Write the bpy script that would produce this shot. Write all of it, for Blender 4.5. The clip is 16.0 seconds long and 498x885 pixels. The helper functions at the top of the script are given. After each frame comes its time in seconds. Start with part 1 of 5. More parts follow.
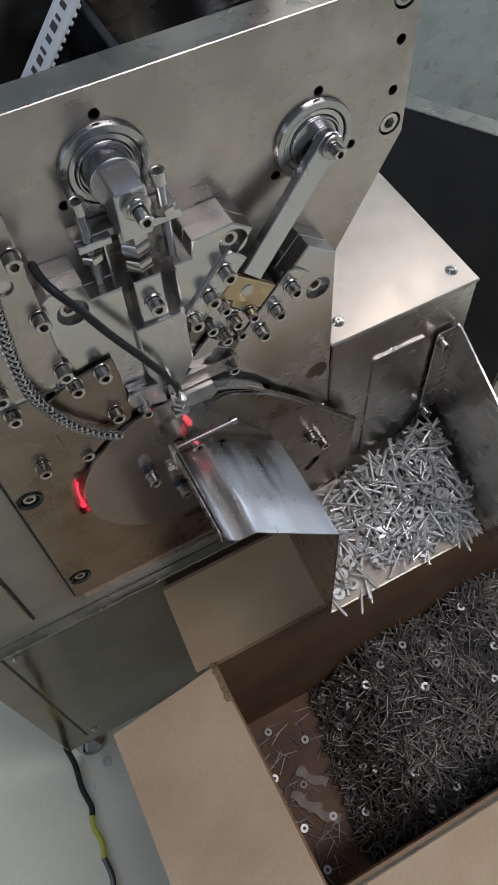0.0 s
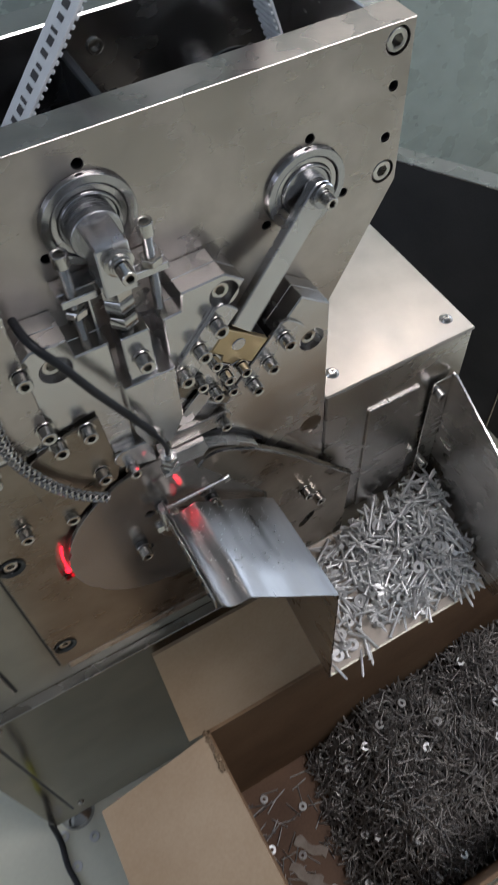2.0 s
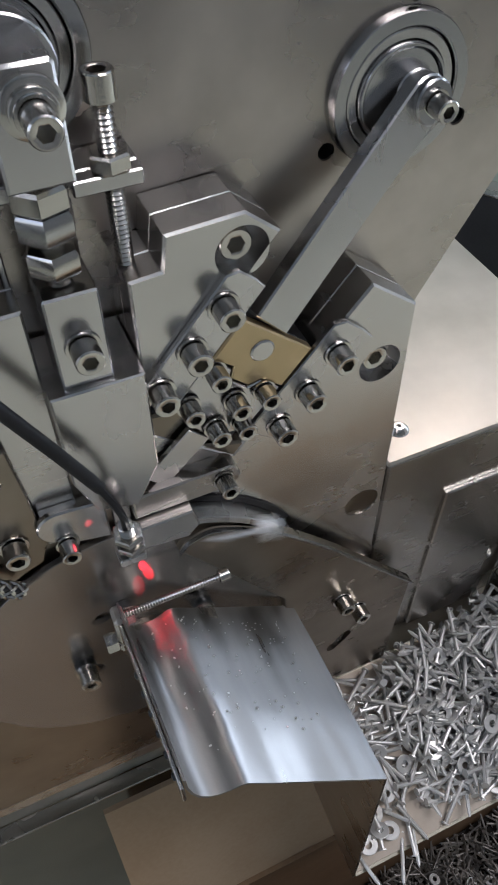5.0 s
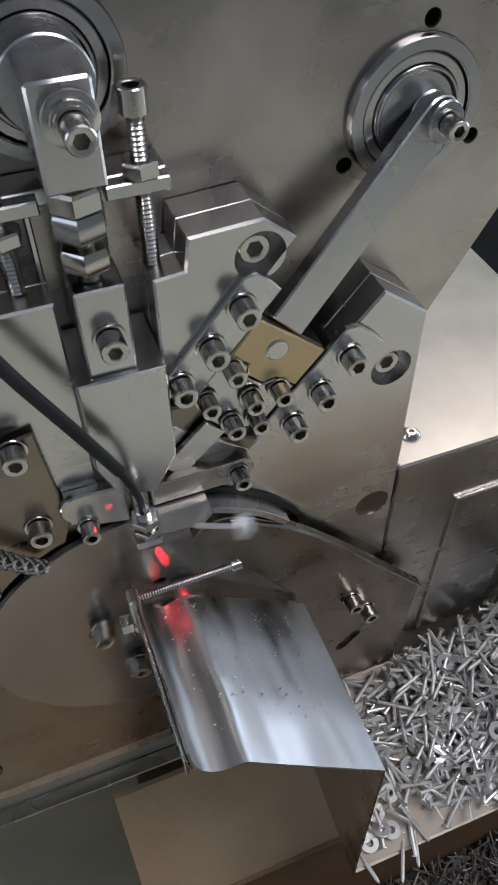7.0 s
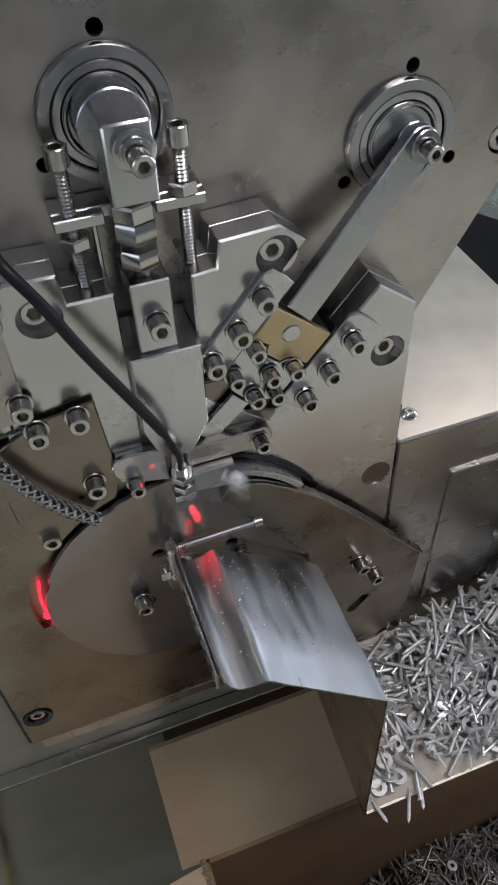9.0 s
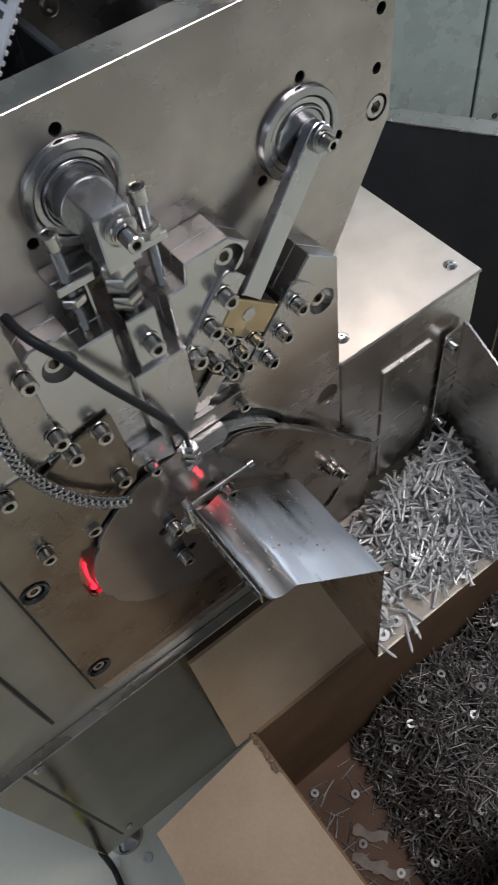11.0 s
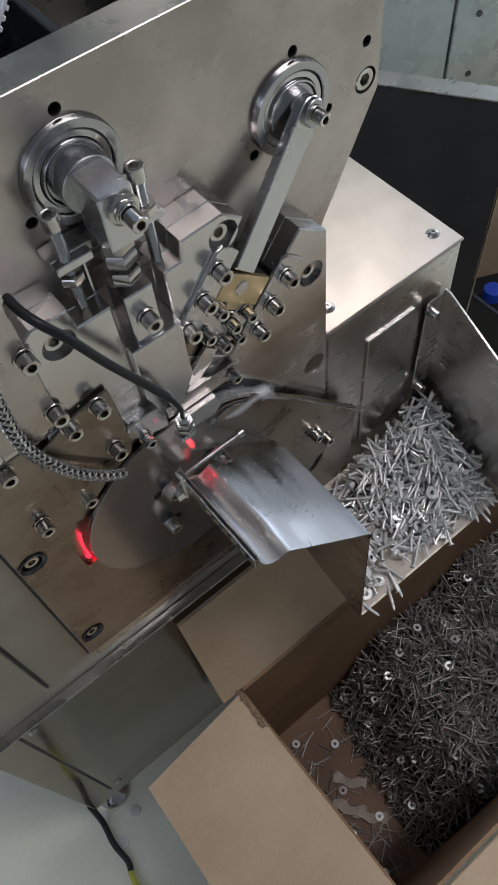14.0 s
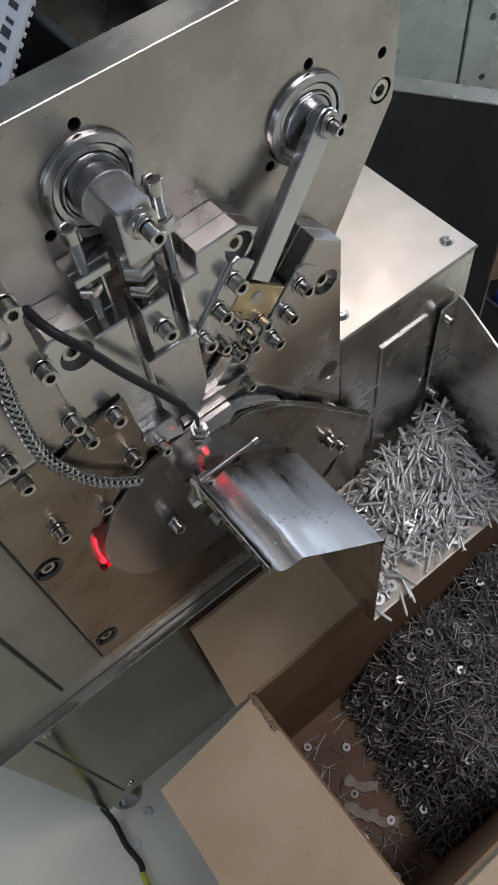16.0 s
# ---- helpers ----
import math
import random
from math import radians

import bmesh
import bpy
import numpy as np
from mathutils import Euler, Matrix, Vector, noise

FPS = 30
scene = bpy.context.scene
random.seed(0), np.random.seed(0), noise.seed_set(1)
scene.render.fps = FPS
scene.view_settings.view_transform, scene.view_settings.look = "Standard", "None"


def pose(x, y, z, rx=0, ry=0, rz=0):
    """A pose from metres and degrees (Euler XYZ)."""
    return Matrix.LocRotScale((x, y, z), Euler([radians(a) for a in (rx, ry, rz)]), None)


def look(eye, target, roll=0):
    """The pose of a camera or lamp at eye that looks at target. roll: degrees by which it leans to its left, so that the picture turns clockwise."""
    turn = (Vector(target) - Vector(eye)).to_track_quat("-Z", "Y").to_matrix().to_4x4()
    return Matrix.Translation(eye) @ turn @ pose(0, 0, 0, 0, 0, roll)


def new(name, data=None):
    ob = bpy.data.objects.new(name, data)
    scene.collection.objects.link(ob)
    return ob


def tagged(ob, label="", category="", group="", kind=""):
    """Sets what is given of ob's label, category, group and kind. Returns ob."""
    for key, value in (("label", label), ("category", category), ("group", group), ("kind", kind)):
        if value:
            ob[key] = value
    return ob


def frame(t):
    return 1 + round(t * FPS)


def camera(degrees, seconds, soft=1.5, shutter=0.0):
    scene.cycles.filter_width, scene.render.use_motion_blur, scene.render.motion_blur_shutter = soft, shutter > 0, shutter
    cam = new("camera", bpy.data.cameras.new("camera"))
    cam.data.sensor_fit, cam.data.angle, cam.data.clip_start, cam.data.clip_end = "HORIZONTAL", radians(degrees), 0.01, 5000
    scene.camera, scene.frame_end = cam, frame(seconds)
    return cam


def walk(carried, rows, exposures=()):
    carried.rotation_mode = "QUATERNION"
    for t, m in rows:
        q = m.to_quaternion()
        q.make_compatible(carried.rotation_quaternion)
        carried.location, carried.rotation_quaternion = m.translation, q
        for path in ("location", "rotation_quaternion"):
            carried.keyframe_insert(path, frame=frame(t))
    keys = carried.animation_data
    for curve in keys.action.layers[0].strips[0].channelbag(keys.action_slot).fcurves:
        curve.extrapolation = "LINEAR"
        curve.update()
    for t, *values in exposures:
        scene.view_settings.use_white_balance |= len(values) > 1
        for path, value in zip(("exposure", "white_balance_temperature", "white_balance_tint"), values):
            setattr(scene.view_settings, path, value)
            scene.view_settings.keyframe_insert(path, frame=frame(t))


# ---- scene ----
cam = camera(36.1, 16.0, 1.5, 0.5)
PATH = [
    (0, (-0.232, -0.375, 1.449), (0.188, 0.581, -0.257), -4.7),
    (0.5, (-0.235, -0.376, 1.449), (0.189, 0.576, -0.258), -4.5),
    (1, (-0.238, -0.378, 1.45), (0.212, 0.587, -0.243), -4.0),
    (1.5, (-0.242, -0.377, 1.452), (0.228, 0.605, -0.226), -3.6),
    (2, (-0.228, -0.352, 1.429), (0.279, 0.676, -0.21), -3.7),
    (2.5, (-0.207, -0.326, 1.414), (0.402, 0.748, -0.16), -1.2),
    (2.8, (-0.177, -0.255, 1.39), (0.381, 0.624, -0.318), 2.2),
    (3, (-0.164, -0.292, 1.309), (0.458, 0.809, -0.241), 0.5),
    (3.5, (-0.155, -0.298, 1.262), (0.491, 0.802, -0.278), 2.3),
    (4, (-0.164, -0.29, 1.256), (0.468, 0.809, -0.291), 2.7),
    (4.5, (-0.17, -0.25, 1.235), (0.404, 0.894, -0.302), 0.3),
    (4.7, (-0.171, -0.24, 1.243), (0.385, 0.939, -0.274), -0.3),
    (7, (-0.172, -0.261, 1.256), (0.298, 0.995, -0.227), -0.7),
    (7.5, (-0.175, -0.26, 1.263), (0.286, 0.999, -0.221), -1.0),
    (8, (-0.184, -0.277, 1.275), (0.285, 0.992, -0.198), -0.9),
    (8.5, (-0.197, -0.305, 1.297), (0.267, 0.99, -0.155), -0.9),
    (8.7, (-0.192, -0.323, 1.285), (0.241, 0.993, -0.157), -1.6),
    (10.8, (-0.254, -0.325, 1.393), (0.285, 0.686, -0.247), -10.6),
    (11, (-0.248, -0.322, 1.391), (0.297, 0.671, -0.257), -9.9),
    (11.5, (-0.235, -0.321, 1.393), (0.33, 0.621, -0.278), -8.4),
    (12, (-0.235, -0.318, 1.382), (0.328, 0.59, -0.309), -7.4),
    (12.5, (-0.234, -0.326, 1.387), (0.327, 0.562, -0.316), -7.4),
    (13, (-0.234, -0.326, 1.401), (0.33, 0.56, -0.301), -7.5),
    (13.5, (-0.255, -0.318, 1.404), (0.3, 0.562, -0.304), -7.7),
    (14, (-0.259, -0.312, 1.407), (0.289, 0.562, -0.307), -7.9),
    (14.5, (-0.261, -0.313, 1.41), (0.279, 0.556, -0.308), -8.1),
    (15, (-0.263, -0.313, 1.413), (0.271, 0.553, -0.31), -8.2),
    (15.5, (-0.266, -0.31, 1.413), (0.263, 0.566, -0.306), -8.6),
    (16, (-0.259, -0.309, 1.413), (0.267, 0.584, -0.298), -9.1),
]
walk(cam, [(t, look(eye, target, roll)) for t, eye, target, roll in PATH], [(0, 0.65, 6150, 18), (16, 0.65, 6150, 18)])

from mathutils.geometry import tessellate_polygon

# ---- light and exposure ----
world = bpy.data.worlds.new("world")
scene.world = world
world.use_nodes = True
sky = world.node_tree.nodes.new("ShaderNodeTexSky")
sky.sky_type, sky.sun_disc, sky.sun_elevation, sky.sun_rotation = "NISHITA", False, radians(40), radians(200)
world.node_tree.nodes["Background"].inputs["Strength"].default_value = 0.08
world.node_tree.links.new(sky.outputs["Color"], world.node_tree.nodes["Background"].inputs["Color"])


def area(name, loc, target, sx, sy, power, color):
    data = bpy.data.lights.new(name, "AREA")
    data.shape, data.size, data.size_y, data.energy, data.color = "RECTANGLE", sx, sy, power, color
    ob = new(name, data)
    ob.matrix_world = look(loc, target)
    return ob


# assumed sources, all unseen: daylight lamps in added openings, two tubes under the ceiling
area("added_fill_west", (-2.42, -0.2, 1.75), (0, -0.2, 1.2), 2.0, 1.3, 5.5, (0.88, 0.94, 1.0))
area("added_fill_north", (-0.3, 1.92, 2.15), (-0.3, 0, 1.9), 2.2, 0.9, 5.0, (0.62, 0.80, 1.0))
area("assumed_east_light", (2.92, 0.95, 1.25), (0, 0.6, 1.0), 1.7, 2.1, 44, (0.74, 0.87, 1.0))
area("assumed_tube_light", (1.1, 1.35, 2.72), (1.1, 1.35, 0), 0.3, 1.1, 7.5, (1.0, 0.88, 0.74))
area("assumed_tube_light", (0.75, -0.70, 2.72), (0.75, -0.70, 0), 1.5, 0.25, 16, (1.0, 0.97, 0.92))


# ---- materials ----
def node_mat(name):
    m = bpy.data.materials.new(name)
    m.use_nodes = True
    nt = m.node_tree
    return m, nt, nt.nodes["Principled BSDF"]


def metal(name, base, rough, grain=(60, 60, 60), bump=0.02, spread=0.08, tint=0.12, metallic=1.0, fine=900, stain=1.0, streaked=False):
    """Worked metal: blotchy stains, fine grain in the gloss and a little relief."""
    m, nt, b = node_mat(name)
    N, L = nt.nodes.new, nt.links.new
    co = N("ShaderNodeTexCoord")
    mp = N("ShaderNodeMapping")
    mp.inputs["Scale"].default_value = grain
    L(co.outputs["Object"], mp.inputs["Vector"])
    n1 = N("ShaderNodeTexNoise")
    n1.inputs["Scale"].default_value, n1.inputs["Detail"].default_value = 1.0, 5
    L(mp.outputs["Vector"], n1.inputs["Vector"])
    n2 = N("ShaderNodeTexNoise")
    n2.inputs["Scale"].default_value, n2.inputs["Detail"].default_value = fine, 2
    L(co.outputs["Object"], n2.inputs["Vector"])
    n3 = N("ShaderNodeTexNoise")
    n3.inputs["Scale"].default_value, n3.inputs["Detail"].default_value = 22, 4
    L(co.outputs["Object"], n3.inputs["Vector"])
    r3 = N("ShaderNodeMapRange")
    r3.inputs["From Min"].default_value, r3.inputs["From Max"].default_value = 0.3, 0.7
    r3.inputs["To Min"].default_value, r3.inputs["To Max"].default_value = 0.0, stain
    L((n1 if streaked else n3).outputs["Fac"], r3.inputs["Value"])
    mix = N("ShaderNodeMix")
    mix.data_type = "RGBA"
    mix.inputs["A"].default_value = (*[c * (1 - tint) for c in base], 1)
    mix.inputs["B"].default_value = (*[min(1, c * (1 + tint)) for c in base], 1)
    L(r3.outputs["Result"], mix.inputs["Factor"])
    L(mix.outputs["Result"], b.inputs["Base Color"])
    add = N("ShaderNodeMath")
    add.operation = "ADD"
    L(n1.outputs["Fac"], add.inputs[0])
    L(r3.outputs["Result"], add.inputs[1])
    rr = N("ShaderNodeMapRange")
    rr.inputs["From Min"].default_value, rr.inputs["From Max"].default_value = 0.5, 1.5
    rr.inputs["To Min"].default_value, rr.inputs["To Max"].default_value = max(0.03, rough - spread), rough + spread
    L(add.outputs["Value"], rr.inputs["Value"])
    L(rr.outputs["Result"], b.inputs["Roughness"])
    b.inputs["Metallic"].default_value = metallic
    bp = N("ShaderNodeBump")
    bp.inputs["Strength"].default_value, bp.inputs["Distance"].default_value = bump, 0.0006
    L(n2.outputs["Fac"], bp.inputs["Height"])
    L(bp.outputs["Normal"], b.inputs["Normal"])
    return m


def matte(name, base, other, rough=0.7, scale=30, bump=0.1, fine=400, spec=0.4, coat=0.0):
    """Unmetallic surface with patches and grain."""
    m, nt, b = node_mat(name)
    N, L = nt.nodes.new, nt.links.new
    co = N("ShaderNodeTexCoord")
    n1 = N("ShaderNodeTexNoise")
    n1.inputs["Scale"].default_value, n1.inputs["Detail"].default_value = scale, 6
    n2 = N("ShaderNodeTexNoise")
    n2.inputs["Scale"].default_value, n2.inputs["Detail"].default_value = fine, 3
    L(co.outputs["Object"], n1.inputs["Vector"])
    L(co.outputs["Object"], n2.inputs["Vector"])
    av = N("ShaderNodeMath")
    av.operation = "MULTIPLY_ADD"
    av.inputs[1].default_value = 0.35
    L(n2.outputs["Fac"], av.inputs[0])
    L(n1.outputs["Fac"], av.inputs[2])
    rg = N("ShaderNodeMapRange")
    rg.inputs["From Min"].default_value, rg.inputs["From Max"].default_value = 0.45, 0.9
    L(av.outputs["Value"], rg.inputs["Value"])
    mix = N("ShaderNodeMix")
    mix.data_type = "RGBA"
    mix.inputs["A"].default_value, mix.inputs["B"].default_value = (*base, 1), (*other, 1)
    L(rg.outputs["Result"], mix.inputs["Factor"])
    L(mix.outputs["Result"], b.inputs["Base Color"])
    b.inputs["Roughness"].default_value = rough
    b.inputs["Specular IOR Level"].default_value = spec
    b.inputs["Coat Weight"].default_value = coat
    bp = N("ShaderNodeBump")
    bp.inputs["Strength"].default_value, bp.inputs["Distance"].default_value = bump, 0.001
    L(n2.outputs["Fac"], bp.inputs["Height"])
    L(bp.outputs["Normal"], b.inputs["Normal"])
    return m


def glow(name, color, strength):
    m, nt, b = node_mat(name)
    b.inputs["Base Color"].default_value = (*color, 1)
    b.inputs["Emission Color"].default_value = (*color, 1)
    b.inputs["Emission Strength"].default_value = strength
    return m


M_PLATE = metal("ground_steel_plate", (0.485, 0.445, 0.41), 0.28, (30, 30, 90), 0.03, 0.08, 0.22)
M_BLOCK = metal("ground_tool_steel", (0.62, 0.605, 0.59), 0.25, (25, 25, 120), 0.03, 0.05, 0.10)
M_MOVE = metal("milled_steel", (0.60, 0.59, 0.585), 0.24, (120, 25, 25), 0.03, 0.05, 0.08)
M_BRIGHT = metal("turned_bright_steel", (0.47, 0.47, 0.475), 0.24, (40, 400, 40), 0.02, 0.06, 0.06)
M_SCREW = metal("zinc_plated_screw", (0.55, 0.53, 0.50), 0.17, (90, 90, 90), 0.03, 0.04, 0.08)
M_DARKSTEEL = metal("black_oxide_steel", (0.08, 0.085, 0.09), 0.36, (80, 80, 80), 0.03, 0.08, 0.15)
# black of the bearing seals, also of shade painted in gaps and holes
M_GROOVE = metal("black_seal_and_gap_shade", (0.02, 0.02, 0.022), 0.5, (60, 60, 60), 0.02, 0.1, 0.2, 0.2)
M_STAINLESS = metal("brushed_stainless_sheet", (0.55, 0.53, 0.50), 0.27, (20, 20, 160), 0.03, 0.025, 0.05)
M_LID = metal("brushed_stainless_lid", (0.55, 0.51, 0.46), 0.34, (60, 14, 14), 0.03, 0.06, 0.13)
M_BASE = metal("dark_burnished_plate", (0.30, 0.26, 0.215), 0.30, (40, 40, 120), 0.05, 0.07, 0.22)
M_DISC = metal("oiled_steel_disc", (0.36, 0.335, 0.31), 0.21, (120, 120, 120), 0.03, 0.03, 0.10, 0.8)
M_CHUTE = metal("worn_tinned_sheet", (0.31, 0.30, 0.285), 0.44, (45, 10, 45), 0.06, 0.18, 0.32, streaked=True)
M_BRASS = metal("dull_brass", (0.64, 0.51, 0.31), 0.40, (80, 80, 80), 0.04, 0.1, 0.16)
M_NAIL = metal("galvanised_nail", (0.68, 0.675, 0.66), 0.45, (90, 90, 90), 0.05, 0.05, 0.1, 0.65)
M_OILNAIL = metal("oily_grey_nail", (0.275, 0.26, 0.24), 0.50, (90, 90, 90), 0.05, 0.06, 0.4, 0.7)
M_PANEL = metal("dark_lacquered_panel", (0.30, 0.265, 0.21), 0.11, (30, 30, 30), 0.01, 0.03, 0.12, 0.85)
M_BLACKPANEL = matte("black_painted_sheet", (0.042, 0.044, 0.047), (0.062, 0.063, 0.066), 0.45, 14, 0.08, 400, 0.2)
M_RUBBER = matte("black_rubber", (0.010, 0.011, 0.013), (0.02, 0.021, 0.024), 0.45, 40, 0.08, 400, 0.25)
M_CARD = matte("brown_cardboard", (0.43, 0.31, 0.195), (0.52, 0.395, 0.265), 0.85, 9, 0.10, 260, 0.2)
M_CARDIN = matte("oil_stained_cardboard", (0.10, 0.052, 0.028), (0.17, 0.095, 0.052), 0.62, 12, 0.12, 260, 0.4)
# same board as the flaps, darkened: the box's inner shade in the colour
M_CARDWALL = matte("shaded_brown_cardboard", (0.19, 0.115, 0.065), (0.27, 0.175, 0.10), 0.8, 9, 0.10, 260, 0.25)
M_LINER = matte("pale_cardboard", (0.50, 0.43, 0.36), (0.60, 0.53, 0.45), 0.85, 12, 0.10, 260, 0.2)
M_SCRAP = matte("dirty_paper", (0.22, 0.17, 0.13), (0.32, 0.27, 0.22), 0.6, 60, 0.1, 260, 0.4)
M_CARDEDGE = matte("torn_cardboard_edge", (0.16, 0.11, 0.07), (0.36, 0.26, 0.16), 0.9, 300, 0.3, 500, 0.2)
M_FLOOR = matte("grey_painted_concrete", (0.66, 0.65, 0.52), (0.76, 0.75, 0.61), 0.42, 3, 0.05, 120, 0.5)
M_WALL = matte("white_plaster", (0.62, 0.63, 0.62), (0.72, 0.72, 0.70), 0.8, 4, 0.05, 120)
M_WALLDARK = matte("grey_plaster", (0.20, 0.20, 0.20), (0.26, 0.26, 0.25), 0.8, 4, 0.05, 120)
M_CEIL = matte("ceiling_paint", (0.36, 0.40, 0.45), (0.42, 0.46, 0.51), 0.85, 4, 0.05, 120)
M_HOUSING = metal("olive_grey_enamel", (0.31, 0.29, 0.235), 0.32, (20, 20, 20), 0.03, 0.04, 0.10, 0.55)
M_GREEN = metal("green_grey_cabinet_paint", (0.37, 0.44, 0.42), 0.28, (8, 8, 8), 0.01, 0.08, 0.14, 0.25, 300)
M_BELT = matte("white_polyurethane_belt", (0.55, 0.58, 0.60), (0.66, 0.69, 0.70), 0.45, 60, 0.05)
# near-black colour for the shade between heaped nails
M_CORE = matte("black_gap_shade", (0.035, 0.03, 0.027), (0.055, 0.048, 0.042), 0.6, 60, 0.3, 300, 0.3)
M_PRINT = matte("black_print", (0.03, 0.03, 0.035), (0.06, 0.06, 0.06), 0.6, 60, 0.02)
M_BLUE = matte("blue_plastic", (0.02, 0.06, 0.42), (0.03, 0.08, 0.5), 0.35, 30, 0.03)
M_YELLOW = matte("yellow_green_wire", (0.42, 0.42, 0.03), (0.5, 0.5, 0.06), 0.4, 60, 0.03)
M_RED = glow("red_led", (1.0, 0.015, 0.03), 2.2)

# ---- mesh helpers ----
ORIGIN = {}


def thing(name, loc=(0, 0, 0), label="", category="", group="", kind=""):
    ob = new(name)
    ob.location = loc
    ob.empty_display_size = 0.01
    ORIGIN[ob] = Vector(loc)
    return tagged(ob, label, category, group, kind)


def mesh_of(name, bm, material, smooth=False):
    bmesh.ops.recalc_face_normals(bm, faces=bm.faces)
    me = bpy.data.meshes.new(name)
    bm.to_mesh(me)
    bm.free()
    me.materials.append(material)
    if smooth:
        me.shade_smooth()
        me.set_sharp_from_angle(angle=radians(35))
    return me


def part(name, bm, material, parent, label="", smooth=True):
    """One mesh, drawn in world metres, as a part of its thing."""
    me = mesh_of(name, bm, material, smooth)
    me.transform(Matrix.Translation(-ORIGIN[parent]))
    ob = new(name, me)
    ob.parent = parent
    ORIGIN[ob] = ORIGIN[parent]
    return tagged(ob, label)


def piece(name, me, parent, loc, turn=None, label=""):
    """A shared mesh as a part, at a world place."""
    ob = new(name, me)
    ob.parent = parent
    m = (turn or Matrix()).to_4x4()
    m.translation = Vector(loc) - ORIGIN[parent]
    ob.matrix_basis = m
    ORIGIN[ob] = Vector(loc)
    return tagged(ob, label)


def lone(name, bm, material, label="", category="", group="", kind="", smooth=True):
    ob = new(name, mesh_of(name, bm, material, smooth))
    ORIGIN[ob] = Vector((0, 0, 0))
    return tagged(ob, label, category, group, kind)


def box(bm, x0, x1, y0, y1, z0, z1, bev=0.0008, turn=None):
    g = bmesh.ops.create_cube(bm, size=1, matrix=Matrix.LocRotScale(((x0 + x1) / 2, (y0 + y1) / 2, (z0 + z1) / 2), None, (x1 - x0, y1 - y0, z1 - z0)))
    vs = g["verts"]
    if bev:
        r = bmesh.ops.bevel(bm, geom=list({e for v in vs for e in v.link_edges}), offset=bev, segments=1, affect="EDGES", profile=0.5)
        vs = list({v for f in r["faces"] for v in f.verts} | {v for v in vs if v.is_valid})
    if turn:
        bmesh.ops.transform(bm, matrix=turn, verts=vs)
    return bm


def lathe(bm, profile, at=(0, 0, 0), axis=(0, -1, 0), seg=28, hexed=0):
    """Turns a profile of (radius, height) round an axis; the first `hexed` rings are hexagons."""
    turn = Vector((0, 0, 1)).rotation_difference(Vector(axis).normalized()).to_matrix()
    rings = []
    for i, (r, h) in enumerate(profile):
        ring = []
        if r < 1e-6:
            ring = [bm.verts.new(Vector(at) + turn @ Vector((0, 0, h)))]
        else:
            for k in range(seg):
                a = 2 * math.pi * k / seg
                rr = r * math.cos(math.pi / 6) / math.cos((a % (math.pi / 3)) - math.pi / 6) if i < hexed else r
                ring.append(bm.verts.new(Vector(at) + turn @ Vector((rr * math.cos(a), rr * math.sin(a), h))))
        rings.append(ring)
    for p, q in zip(rings, rings[1:]):
        for k in range(seg):
            j = (k + 1) % seg
            if len(p) == 1 and len(q) == 1:
                break
            if len(p) == 1:
                bm.faces.new((p[0], q[k], q[j]))
            elif len(q) == 1:
                bm.faces.new((p[k], p[j], q[0]))
            else:
                bm.faces.new((p[k], p[j], q[j], q[k]))
    return bm


def rod(bm, a, b, r, seg=16, bev=0.0):
    a, b = Vector(a), Vector(b)
    h = (b - a).length
    prof = [(0, 0), (r - bev, 0), (r, bev), (r, h - bev), (r - bev, h), (0, h)] if bev else [(0, 0), (r, 0), (r, h), (0, h)]
    return lathe(bm, prof, a, b - a, seg)


def thread(bm, a, b, r, pitch=0.0011, seg=14):
    a, b = Vector(a), Vector(b)
    h = (b - a).length
    n = max(2, int(h / pitch))
    prof = [(0, 0)]
    for i in range(n):
        prof += [(r * 0.76, h * i / n), (r, h * (i + 0.5) / n)]
    return lathe(bm, prof + [(r * 0.86, h), (0, h)], a, b - a, seg)


def hexnut(bm, a, b, r):
    a, b = Vector(a), Vector(b)
    h = (b - a).length
    c = h * 0.14
    turn = Vector((0, 0, 1)).rotation_difference((b - a).normalized()).to_matrix()
    rings = []
    for rr, hh in ((0, 0), (r * 0.9, 0), (r, c), (r, h - c), (r * 0.9, h), (0, h)):
        rings.append([bm.verts.new(a + turn @ Vector((rr * math.cos(k * math.pi / 3 + 0.3), rr * math.sin(k * math.pi / 3 + 0.3), hh))) for k in range(6)] if rr else [bm.verts.new(a + turn @ Vector((0, 0, hh)))])
    for p, q in zip(rings, rings[1:]):
        for k in range(6):
            j = (k + 1) % 6
            if len(p) == 1:
                bm.faces.new((p[0], q[k], q[j]))
            elif len(q) == 1:
                bm.faces.new((p[k], p[j], q[0]))
            else:
                bm.faces.new((p[k], p[j], q[j], q[k]))
    return bm


def circle_pts(x, z, r, n=24, a0=0.0, a1=360.0):
    full = abs(a1 - a0) >= 360
    return [(x + r * math.cos(radians(a0 + (a1 - a0) * k / (n if full else n - 1))), z + r * math.sin(radians(a0 + (a1 - a0) * k / (n if full else n - 1)))) for k in range(n)]


